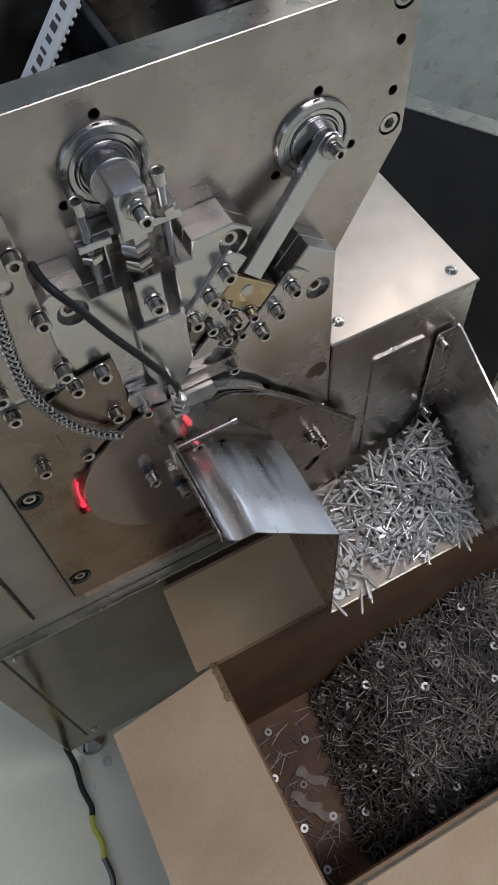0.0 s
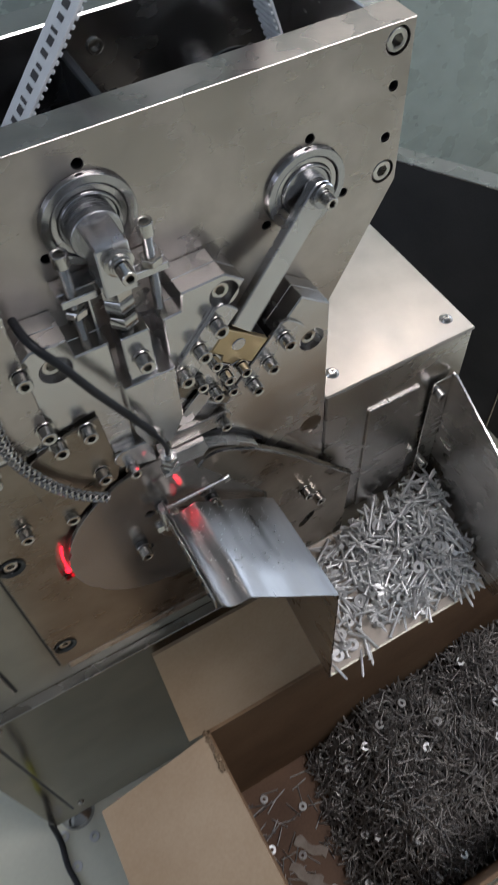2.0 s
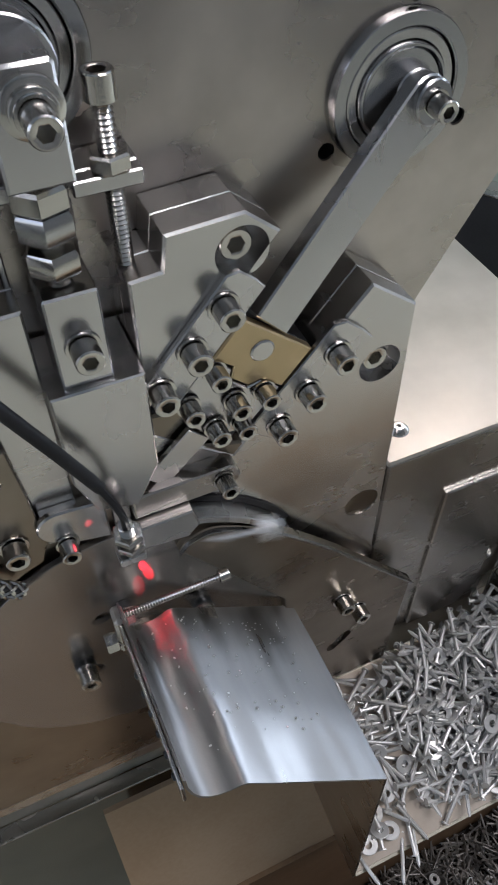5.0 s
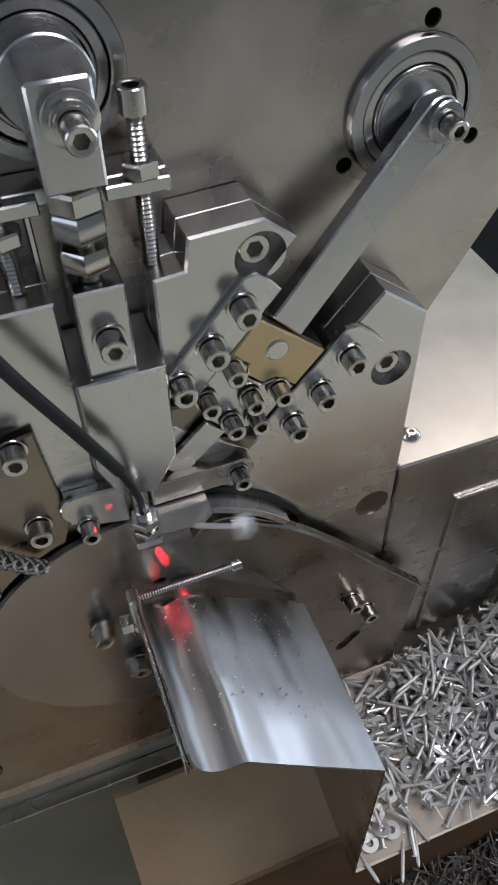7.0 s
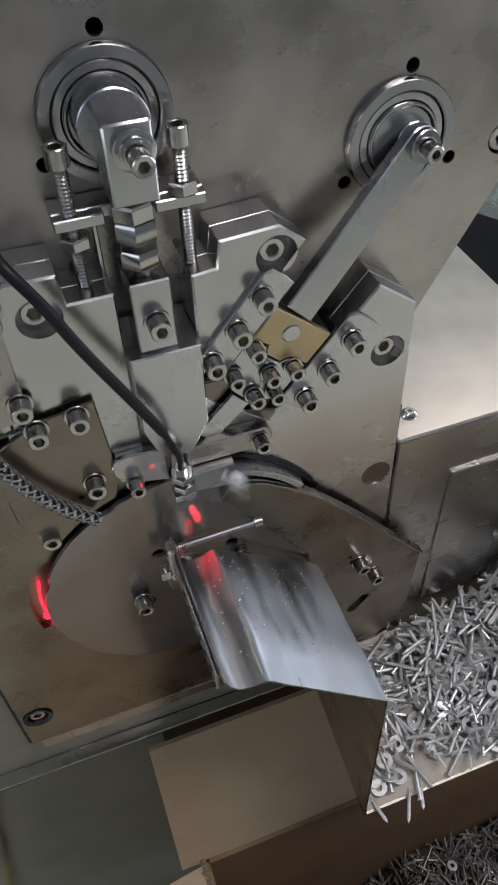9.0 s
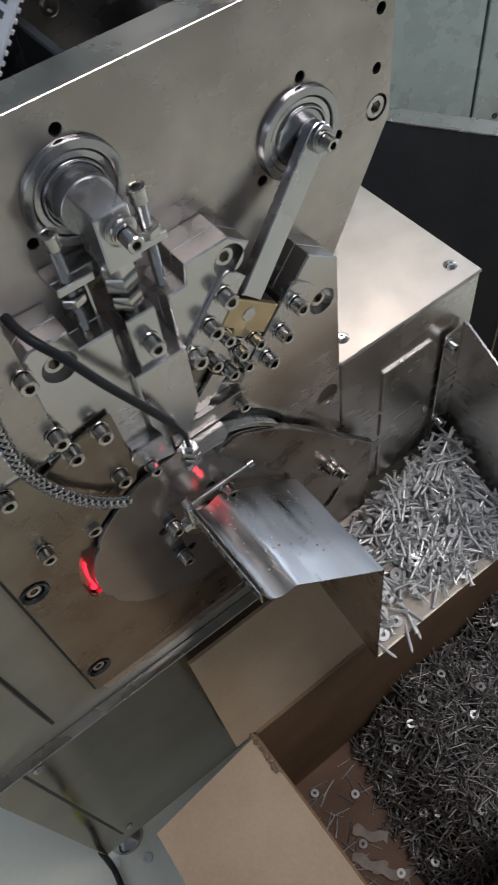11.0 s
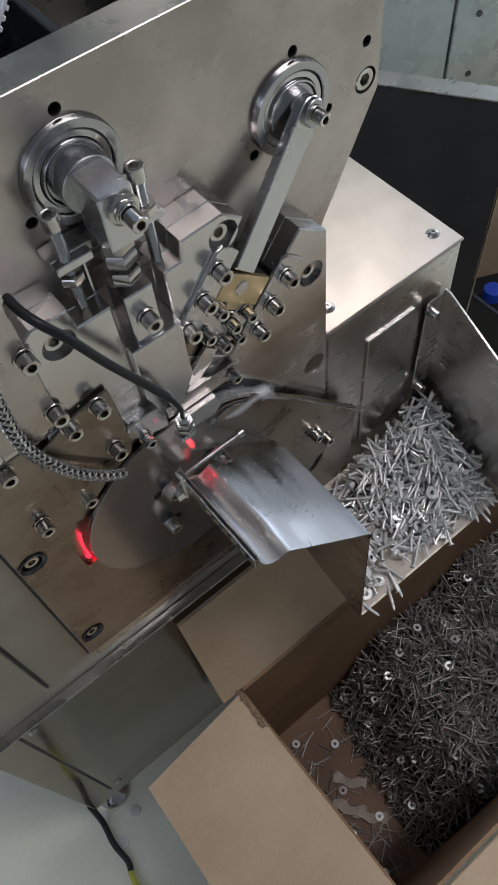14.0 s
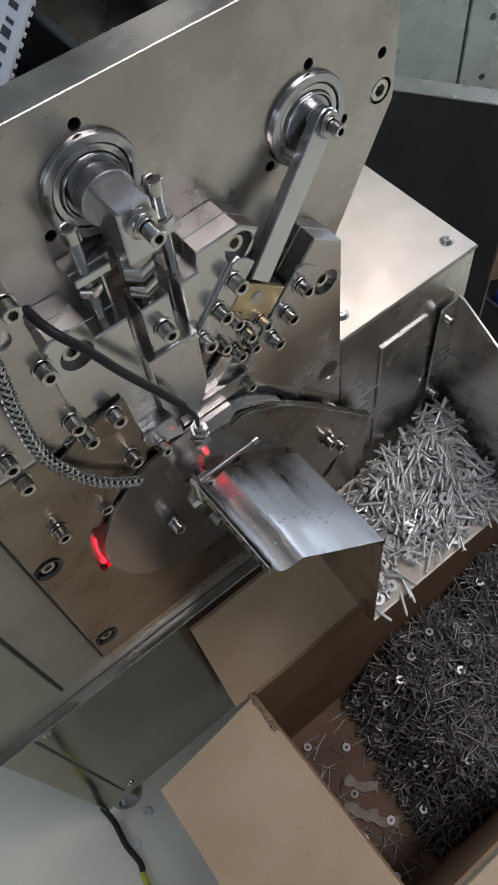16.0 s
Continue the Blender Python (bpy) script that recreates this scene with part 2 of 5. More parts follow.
def prism(bm, outline, y0, y1, holes=(), bev=0.0007):
    """A plate: an outline in x and z with through holes, from y0 (front) to y1."""
    edges, rim, all_vs = [], [], []
    for k, loop in enumerate([outline, *holes]):
        vs = [bm.verts.new((x, y0, z)) for x, z in loop]
        all_vs += vs
        edges += [bm.edges.new((vs[i], vs[(i + 1) % len(vs)])) for i in range(len(vs))]
        if k == 0:
            rim = vs
    if holes:
        tris = tessellate_polygon([[Vector((x, z, 0)) for x, z in loop] for loop in [outline, *holes]])
        faces = [bm.faces.new([all_vs[i] for i in t]) for t in tris]
    else:
        faces = [bm.faces.new(rim)]
    g = bmesh.ops.extrude_face_region(bm, geom=faces, use_keep_orig=True)
    up = [v for v in g["geom"] if isinstance(v, bmesh.types.BMVert)]
    bmesh.ops.translate(bm, verts=up, vec=(0, y1 - y0, 0))
    if bev:
        es = [e for e in edges if e.is_valid and e.verts[0] in rim and e.verts[1] in rim]
        bmesh.ops.bevel(bm, geom=es, offset=bev, segments=1, affect="EDGES", profile=0.5)
    return bm


def spline(pts, n=8):
    pts = [Vector(p) for p in pts]
    out = []
    for i in range(len(pts) - 1):
        p0, p1, p2, p3 = pts[max(0, i - 1)], pts[i], pts[i + 1], pts[min(len(pts) - 1, i + 2)]
        for k in range(n):
            t = k / n
            out.append(0.5 * (2 * p1 + (p2 - p0) * t + (2 * p0 - 5 * p1 + 4 * p2 - p3) * t * t + (3 * p1 - p0 - 3 * p2 + p3) * t ** 3))
    return out + [pts[-1]]


def sweep(bm, path, r, seg=10):
    """A round tube along a list of points."""
    rings, up = [], Vector((0.3, 0.2, 0.9))
    for i, p in enumerate(path):
        d = (path[min(i + 1, len(path) - 1)] - path[max(i - 1, 0)]).normalized()
        s = d.cross(up).normalized()
        u = s.cross(d)
        rings.append([bm.verts.new(p + (s * math.cos(2 * math.pi * k / seg) + u * math.sin(2 * math.pi * k / seg)) * r) for k in range(seg)])
    for a, b in zip(rings, rings[1:]):
        for k in range(seg):
            bm.faces.new((a[k], a[(k + 1) % seg], b[(k + 1) % seg], b[k]))
    bm.faces.new(rings[0][::-1])
    bm.faces.new(rings[-1])
    return bm


def B():
    return bmesh.new()


# ---- screws, shared by all things ----
def cap_screw_mesh(r, h, washer=True):
    """Socket head cap screw that points along -y, with a spring washer under its head."""
    bm = B()
    if washer:
        lathe(bm, [(r * 0.6, 0), (r * 1.22, 0), (r * 1.25, 0.0003), (r * 1.22, 0.0011), (r * 0.8, 0.0012), (r * 0.8, 0.0018), (r * 0.98, 0.0018)], seg=22)
    b = 0.0018 if washer else 0.0
    s = r * 0.56
    lathe(bm, [(0.0001, b + h * 0.12), (s, b + h * 0.12), (s, b + h - 0.0002), (s * 1.12, b + h), (r * 0.90, b + h), (r, b + h - r * 0.10), (r, b), (r * 0.5, b)], seg=24, hexed=3)
    return mesh_of("cap_screw", bm, M_SCREW, True)


SCREW5 = cap_screw_mesh(0.0053, 0.0080)
SCREW4 = cap_screw_mesh(0.0044, 0.0074)
SCREW_BIG = cap_screw_mesh(0.0076, 0.008, False)


def button_mesh():
    bm = B()
    lathe(bm, [(0.0001, 0.0022), (0.0016, 0.0022), (0.0016, 0.0034), (0.003, 0.0034), (0.0046, 0.0022), (0.0056, 0.0005), (0.0062, 0.0004), (0.0062, 0.0)], axis=(0, 0, 1), seg=24, hexed=3)
    return mesh_of("button_screw", bm, M_SCREW, True)


BUTTON = button_mesh()


def screw(parent, x, y, z, me=None, spin=0.0):
    return piece("cap_screw", me or SCREW5, parent, (x, y, z), Matrix.Rotation(radians(spin), 3, "Y"))


# ---- the room: its floor, with walls and ceiling added out of view ----
RX0, RX1, RY0, RY1, RH = -2.5, 3.0, -2.6, 2.0, 2.8


def room():
    bm = B()
    box(bm, RX0 - 0.1, RX1 + 0.1, RY0 - 0.1, RY1 + 0.1, -0.1, 0.0, 0)
    lone("floor", bm, M_FLOOR, "grey-green painted concrete workshop floor", "floor", kind="structure")
    # unseen ceiling, blue-grey so that top faces reflect a bluish tone
    bm = B()
    box(bm, RX0 - 0.1, RX1 + 0.1, RY0 - 0.1, RY1 + 0.1, RH, RH + 0.1, 0)
    lone("ceiling", bm, M_CEIL, "unseen blue-grey ceiling, coloured to tint reflections", "ceiling", kind="structure")
    # unseen wall, kept dark to dim what the front faces reflect
    bm = B()
    box(bm, RX0 - 0.1, RX1 + 0.1, RY0 - 0.1, RY0, 0, RH, 0)
    lone("wall_south", bm, M_WALLDARK, "unseen dark grey wall, added to dim reflections", "wall", kind="structure")
    # added east wall, unseen, with an opening for its lamp
    bm = B()
    for z0, z1, y0, y1 in ((2.35, RH, RY0, RY1), (0, 2.35, RY0, 0.05), (0, 2.35, 1.85, RY1), (0, 0.15, 0.05, 1.85)):
        box(bm, RX1, RX1 + 0.1, y0, y1, z0, z1, 0)
    lone("wall_east", bm, M_WALL, "unseen white plaster wall, open for the added east light", "wall", kind="structure")
    # added west and north walls, unseen, with window openings for the lamps
    bm = B()
    for z0, z1, y0, y1 in ((0, 1.1, RY0, RY1), (2.4, RH, RY0, RY1), (1.1, 2.4, RY0, -1.2), (1.1, 2.4, 0.8, RY1)):
        box(bm, RX0 - 0.1, RX0, y0, y1, z0, z1, 0)
    lone("wall_west", bm, M_WALL, "unseen white plaster wall, open for the added west light", "wall", kind="structure")
    bm = B()
    for z0, z1, x0, x1 in ((0, 1.7, RX0, RX1), (2.6, RH, RX0, RX1), (1.7, 2.6, RX0, -1.4), (1.7, 2.6, 0.8, RX1)):
        box(bm, x0, x1, RY1, RY1 + 0.1, z0, z1, 0)
    lone("wall_north", bm, M_WALL, "unseen white plaster wall, open for the added north light", "wall", kind="structure")


room()


# ---- what stands behind the machine ----
def locker():
    """Green-grey sheet metal cabinet row behind the machine."""
    th = thing("metal_cabinet", (1.0, 1.0, 0), "green-grey painted sheet metal cabinet with flat doors", "cabinet")
    turn = Matrix.Translation((0.72, 0.62, 0)) @ Matrix.Rotation(radians(-20), 4, "Z")
    bm = B()
    box(bm, -1.6, 0.34, 0.02, 0.5, 0, 1.9, 0.003, turn)
    part("body", bm, M_GREEN, th)
    for x0, x1 in ((-1.6, -1.02), (-1.015, -0.435), (-0.43, 0.147), (0.152, 0.34)):
        bm = B()
        box(bm, x0, x1, 0.0, 0.0195, 0.04, 1.86, 0.002, turn)
        part("door", bm, M_GREEN, th)
    for z in (0.452, 0.572):
        bm = B()
        rod(bm, turn @ Vector((0.201, -0.002, z)), turn @ Vector((0.201, 0.004, z)), 0.006, 12)
        part("rivet", bm, M_DARKSTEEL, th)


locker()


def dark_guard():
    """Black sheet-metal bin wall with a bright folded rim."""
    th = thing("sheet_metal_guard", (0.4, 0.25, 0), "black painted sheet-metal guard with bare folded rim", "guard")
    a, b = Vector((0.26, 0.50, 0)), Vector((0.478, 0.150, 0))
    d = (b - a).normalized()
    m = Matrix.Translation(a) @ Matrix.Rotation(math.atan2(d.y, d.x), 4, "Z")
    n = (b - a).length
    bm = B()
    box(bm, 0, n, 0, 0.003, 0.0, 0.80, 0.0005, m)
    part("panel", bm, M_BLACKPANEL, th)
    bm = B()
    box(bm, 0, n + 0.002, -0.001, 0.028, 0.8005, 0.8035, 0.0008, m)
    part("rim", bm, M_STAINLESS, th, "bare metal folded rim")
    bm = B()
    box(bm, n + 0.0005, n + 0.0035, -0.002, 0.020, 0.0, 0.80, 0.0006, m)
    part("flange", bm, M_PANEL, th, "dark grey folded side flange")
    bm = B()
    lathe(bm, [(0.0001, 0.003), (0.0025, 0.0026), (0.004, 0.0)], m @ Vector((0.10, 0, 0.715)), m.to_3x3() @ Vector((0, -1, 0)), 12)
    part("rivet", bm, M_SCREW, th)


dark_guard()


def back_clutter():
    bm = B()
    box(bm, -0.2, 0.2, -0.16, 0.16, 0.0, 0.36, 0.004, Matrix.Translation((1.02, 0.50, 0)) @ Matrix.Rotation(radians(-25), 4, "Z"))
    lone("carton", bm, M_CARD, "closed brown cardboard carton on the floor", "carton")
    th = thing("crate", (0.86, 0.30, 0), "black plastic crate on the floor", "crate")
    bm = B()
    for x0, x1, y0, y1 in ((0.70, 0.71, 0.12, 0.5), (1.05, 1.06, 0.12, 0.5), (0.71, 1.05, 0.12, 0.13), (0.71, 1.05, 0.49, 0.5)):
        box(bm, x0, x1, y0, y1, 0.0, 0.18, 0.002)
    part("rim", bm, M_RUBBER, th)
    bm = B()
    box(bm, 0.711, 1.049, 0.131, 0.489, 0.003, 0.02, 0.001)
    part("bottom", bm, M_RUBBER, th)
    th = thing("bottle", (0.805, 0.30, 0.02), "bottle with a blue cap in the crate", "bottle")
    bm = B()
    lathe(bm, [(0, 0.0), (0.03, 0.0), (0.032, 0.004), (0.032, 0.05), (0.02, 0.065), (0.0, 0.065)], (0.805, 0.30, 0.02), (0, 0, 1), 20)
    part("body", bm, M_RUBBER, th)
    bm = B()
    lathe(bm, [(0, 0.024), (0.02, 0.024), (0.022, 0.02), (0.023, 0.0), (0, 0.0)], (0.805, 0.30, 0.0853), (0, 0, 1), 20)
    part("cap", bm, M_BLUE, th, "blue screw cap")


back_clutter()


# ---- machine base and cabinet ----
def machine_base():
    th = thing("machine_cabinet", (-0.2, 0.1, 0), "dark grey steel machine cabinet on levelling feet", "machine cabinet")
    bm = B()
    prism(bm, [(-0.445, 0.10), (0.168, 0.10), (0.168, 0.636), (-0.445, 0.636)], -0.010, 0.45, (), 0.002)
    part("body", bm, M_PANEL, th)
    bm = B()
    box(bm, -0.4000, -0.01, -0.0145, -0.0104, 0.150, 0.594, 0.0008)
    part("front_panel", bm, M_PANEL, th)
    # black sheet, a little larger than the panel, paints its shadow line
    bm = B()
    box(bm, -0.4050, -0.0065, -0.0111, -0.0101, 0.1450, 0.599, 0)
    part("seam_shade", bm, M_GROOVE, th, "black edge painted as the shadow line round the front panel")
    for x, z in ((-0.388, 0.578), (-0.386, 0.170)):
        piece("button_screw", BUTTON, th, (x, -0.0147, z), Matrix.Rotation(radians(90), 3, "X"))
    for x, y in ((-0.418, 0.022), (0.14, 0.022), (-0.418, 0.41), (0.14, 0.41)):
        bm = B()
        lathe(bm, [(0, 0), (0.030, 0), (0.031, 0.004), (0.027, 0.012), (0.013, 0.022), (0.011, 0.03), (0, 0.03)], (x, y, 0), (0, 0, 1), 24)
        ft = part("foot", bm, M_BRIGHT, th, "bright levelling foot with hex nut")
        bm = B()
        rod(bm, (x, y, 0.0303), (x, y, 0.0995), 0.007)
        part("stud", bm, M_SCREW, ft)
        bm = B()
        hexnut(bm, (x, y, 0.044), (x, y, 0.056), 0.0165)
        part("nut", bm, M_SCREW, ft)
    # head housing with its lip
    hd = thing("machine_housing", (-0.2, 0.1, 0.64), "stainless machine housing with bolted service panel", "machine housing")
    bm = B()
    prism(bm, [(-0.46, 0.640), (0.168, 0.640), (0.168, 0.700), (0.0, 0.700), (0.0, 0.96), (-0.46, 0.96)], -0.022, 0.24, (), 0.0012)
    part("housing", bm, M_HOUSING, hd)
    bm = B()
    box(bm, -0.46, 0.168, -0.034, -0.0225, 0.6385, 0.6410, 0.0006)
    part("lip", bm, M_STAINLESS, hd, "bright folded bottom lip")
    bm = B()
    box(bm, -0.455, -0.3425, -0.0265, -0.0222, 0.675, 0.90, 0.0008)
    part("service_panel", bm, M_HOUSING, hd)
    # black edge behind the service panel stands in for the seam's shade
    bm = B()
    box(bm, -0.4565, -0.3395, -0.0228, -0.0221, 0.6720, 0.9030, 0)
    part("seam_shade", bm, M_GROOVE, hd, "black edge painted as shade in the panel's seam")


machine_base()


def base_plate():
    th = thing("base_plate", (-0.14, -0.02, 0.69), "burnished dark steel base plate with counterbored bolts", "plate")
    outline = [(-0.291, 0.687), (0.0055, 0.687), (0.0055, 0.955), (-0.10, 0.99), (-0.10, 1.018), (-0.291, 1.018)]
    holes = [circle_pts(-0.279, 0.898, 0.0085), circle_pts(-0.277, 0.7275, 0.0085), circle_pts(-0.0, 0.705, 0.004, 16), circle_pts(-0.145, 0.862, 0.1040, 12, 152, 192) + circle_pts(-0.145, 0.862, 0.0885, 12, 192, 152)]
    bm = B()
    prism(bm, outline, -0.0284, -0.0222, holes, 0.0012)
    part("plate", bm, M_BASE, th)
    # dark strip paints the shadow line beside the proud plate
    bm = B()
    box(bm, -0.2935, -0.291, -0.0250, -0.0222, 0.684, 1.018, 0)
    part("gap_shade", bm, M_GROOVE, th, "dark strip painted as the shadow line along the plate")
    for x, z in ((-0.279, 0.898), (-0.277, 0.7275)):
        bm = B()
        lathe(bm, [(0.0075, 0.0), (0.0078, 0.0064), (0.0106, 0.0078), (0.0112, 0.0075), (0.0113, 0.0072)], (x, -0.0222, z), seg=28)
        part("bushing", bm, M_DARKSTEEL, th, "dark counterbore ring")
        piece("bolt", SCREW_BIG, th, (x, -0.0224, z), Matrix.Diagonal((0.8, 0.62, 0.8)))
    for x, z, s in ((-0.222, 0.9355, 20), (-0.257, 0.9375, 50), (-0.2580, 1.0120, 0)):
        screw(th, x, -0.0286, z, SCREW5, s)
    # step rail under the plate's lower edge
    bm = B()
    box(bm, -0.285, 0.004, -0.0275, -0.0224, 0.672, 0.6862, 0.001)
    part("rail", bm, M_STAINLESS, th)
    bm = B()
    prism(bm, circle_pts(-0.145, 0.862, 0.0980, 9, 166, 186) + [(-0.2448, 0.8490), (-0.2434, 0.8450), (-0.2402, 0.8452)] + circle_pts(-0.145, 0.862, 0.0964, 9, 186, 166), -0.0252, -0.0226, (), 0.0)
    part("indicator", bm, M_RED, th, "glowing red indicator light")


base_plate()


# ---- upright frame ----
def frame_box():
    th = thing("press_head", (-0.15, 0.06, 0.7), "upright frame of thick ground steel plates bolted together", "machine frame")
    bL, bR = (-0.1455, 1.1545), (-0.003, 1.118)
    outline = [(-0.40, 0.965), (-0.03, 0.965), (-0.01, 1.0), (0.022, 1.0035), (0.071, 1.096), (0.0715, 1.2055), (-0.40, 1.2055)]
    small = [(-0.1440, 1.1882), (-0.1157, 1.1386), (-0.1747, 1.1378), (0.0003, 1.1515), (-0.0314, 1.0996), (0.0280, 1.1015), (0.0585, 1.1320), (0.0600, 1.1665)]
    holes = [circle_pts(*bL, 0.0292, 48), circle_pts(*bR, 0.0292, 48), *[circle_pts(x, z, 0.0036, 16) for x, z in small], circle_pts(0.0595, 1.106, 0.0088), circle_pts(0.0595, 1.1945, 0.0088)]
    bm = B()
    prism(bm, outline, 0.0, 0.025, holes, 0.0005)
    part("front_plate", bm, M_PLATE, th)
    bm = B()
    prism(bm, [(-0.40, 0.965), (-0.03, 0.965), (-0.01, 1.0), (0.022, 1.0035), (0.071, 1.096), (0.0715, 1.2055), (-0.40, 1.2055)], 0.112, 0.137, [circle_pts(x, z, 0.005, 16) for x, z in ((-0.088, 1.185), (0.012, 1.149), (-0.012, 1.196), (-0.05, 1.10), (-0.175, 1.196), (-0.2, 1.12))], 0.0012)
    part("back_plate", bm, M_BLOCK, th)
    bm = B()
    box(bm, 0.053, 0.071, 0.0252, 0.1118, 1.098, 1.2045, 0.001)
    part("side_plate", bm, M_BLOCK, th)
    bm = B()
    box(bm, -0.112, -0.106, 0.0252, 0.1118, 0.98, 1.188, 0.001)
    part("partition", bm, M_DARKSTEEL, th, "thin dark inner partition")
    for x, z in small:
        # black cup in each tapped hole stands in for its inner shade
        bm = B()
        lathe(bm, [(0.0001, -0.014), (0.0035, -0.014), (0.0035, -0.0012), (0.0034, -0.0010)], (x, 0, z), seg=16)
        part("hole_shade", bm, M_GROOVE, th, "black cup painted as the shade in a tapped hole")
    for x, z in ((0.0595, 1.106), (0.0595, 1.1945)):
        piece("cap_screw", SCREW_BIG, th, (x, 0.0085, z))
    for x, z in ((-0.088, 1.185), (0.012, 1.149), (-0.012, 1.196)):
        piece("cap_screw", SCREW_BIG, th, (x, 0.1135, z), Matrix.Diagonal((0.7, 0.4, 0.7)))


frame_box()


def bearing(x, z, label):
    th = thing("ball_bearing", (x, 0.0, z), label, "bearing", "shaft bearings")
    bm = B()
    lathe(bm, [(0.0291, -0.02), (0.0290, 0.0030), (0.0284, 0.0042), (0.0240, 0.0042), (0.0234, 0.0034), (0.0234, -0.012)], (x, 0, z), seg=56)
    part("outer_ring", bm, M_BRIGHT, th)
    bm = B()
    lathe(bm, [(0.0233, -0.006), (0.0233, -0.001), (0.0166, -0.001), (0.0166, -0.006)], (x, 0, z), seg=56)
    part("seal", bm, M_GROOVE, th, "black bearing seal")
    bm = B()
    lathe(bm, [(0.0229, -0.0008), (0.0227, 0.0026), (0.0222, 0.0030), (0.0192, 0.0030), (0.0188, 0.0024), (0.0187, -0.0008)], (x, 0, z), seg=56)
    part("shield", bm, M_BLOCK, th)
    bm = B()
    lathe(bm, [(0.0184, -0.0008), (0.0184, 0.0044), (0.0180, 0.0050), (0.0172, 0.0050), (0.0169, 0.0044), (0.0169, -0.0008)], (x, 0, z), seg=56)
    part("inner_ring", bm, M_BRIGHT, th)
    return th


bearing(-0.1455, 1.1545, "sealed ball bearing of the punch shaft in the front plate")
bearing(-0.003, 1.118, "sealed ball bearing of the feed shaft in the front plate")


# ---- guide blocks on the front plate ----
FY = -0.029


def guide_blocks():
    arc = circle_pts(-0.145, 0.862, 0.0985, 16, -8, 80)
    th = thing("guide_block", (-0.05, -0.01, 0.9), "ground steel guide block with slotted bolt pockets", "guide block")
    bm = B()
    outline = [(-0.021, 1.054), (0.003, 1.036), (0.0062, 0.8335), *arc[1:], (-0.1225, 0.968), (-0.1225, 1.0089), (-0.0855, 0.9776)]
    prism(bm, outline, FY, -0.0152, [circle_pts(-0.0115, 1.006, 0.0108), circle_pts(-0.0082, 0.8975, 0.0108)], 0.001)
    part("block", bm, M_BLOCK, th)
    bm = B()
    prism(bm, outline, -0.0148, -0.0005, (), 0.0006)
    part("rear_block", bm, M_BLOCK, th)
    for x, z in ((-0.0115, 1.006), (-0.0082, 0.8975)):
        piece("cap_screw", SCREW_BIG, th, (x - 0.0016, -0.0192, z + 0.0022), Matrix.Diagonal((0.86, 1.0, 0.86)))
        bm = B()
        lathe(bm, [(0.0001, 0.0), (0.0107, 0.0), (0.0107, 0.0020), (0.0105, 0.0022)], (x, -0.0190, z), seg=28)
        part("pocket", bm, M_BLOCK, th)
    th = thing("guide_block", (-0.1, -0.01, 1.02), "angular ground steel guide block with notched top", "guide block")
    bm = B()
    outline = [(-0.1225, 1.0216), (-0.064, 1.091), (-0.078, 1.1025), (-0.108, 1.101), (-0.110, 1.087), (-0.1225, 1.086)]
    prism(bm, outline, FY, -0.0152, [circle_pts(-0.0795, 1.0865, 0.0108)], 0.001)
    part("block", bm, M_BLOCK, th)
    bm = B()
    prism(bm, outline, -0.0148, -0.0005, (), 0.0006)
    part("rear_block", bm, M_BLOCK, th)
    piece("cap_screw", SCREW_BIG, th, (-0.0811, -0.0192, 1.0887), Matrix.Diagonal((0.86, 1.0, 0.86)))
    bm = B()
    lathe(bm, [(0.0001, 0.0), (0.0107, 0.0), (0.0107, 0.0020), (0.0105, 0.0022)], (-0.0795, -0.0190, 1.0865), seg=28)
    part("pocket", bm, M_BLOCK, th)
    th = thing("guide_block", (-0.19, -0.01, 1.0), "stepped ground steel guide block behind the cable", "guide block")
    bm = B()
    outline = [(-0.1592, 0.97), (-0.1592, 1.086), (-0.181, 1.086), (-0.183, 1.102), (-0.206, 1.103), (-0.222, 1.091), (-0.222, 0.97)]
    prism(bm, outline, FY, -0.0152, [circle_pts(-0.1945, 1.082, 0.0108)], 0.001)
    part("block", bm, M_BLOCK, th)
    bm = B()
    prism(bm, outline, -0.0148, -0.0005, (), 0.0006)
    part("rear_block", bm, M_BLOCK, th)
    piece("cap_screw", SCREW_BIG, th, (-0.1961, -0.0192, 1.0842), Matrix.Diagonal((0.86, 1.0, 0.86)))
    bm = B()
    lathe(bm, [(0.0001, 0.0), (0.0107, 0.0), (0.0107, 0.0020), (0.0105, 0.0022)], (-0.1945, -0.0190, 1.082), seg=28)
    part("pocket", bm, M_BLOCK, th)
    # gib strips over the diagonal slot
    d, n = Vector((-0.645, -0.764)), Vector((0.764, -0.645))

    def strip(start, length, w0, w1, name_label, pts, cut):
        t = thing("gib_strip", (start.x, FY, start.y), name_label, "gib strip", "gibs of the diagonal slide")
        a = start + n * w0
        b = start + n * w1
        out = [a + d * cut, a + d * length, b + d * length, b + d * cut * 0.3, b + (a - b) * 0.35, a + (b - a) * 0.2]
        m = B()
        prism(m, [(p.x, p.y) for p in out], FY - 0.003, FY - 0.0003, (), 0.0006)
        part("strip", m, M_MOVE, t)
        for i, (x, z) in enumerate(pts):
            screw(t, x, FY - 0.0032, z, SCREW5, 17 * i)

    strip(Vector((-0.0765, 1.0765)), 0.062, -0.0105, 0.0078, "steel gib strip screwed over the slide", [(-0.0890, 1.0675), (-0.1025, 1.0505), (-0.1170, 1.0345)], 0.004)
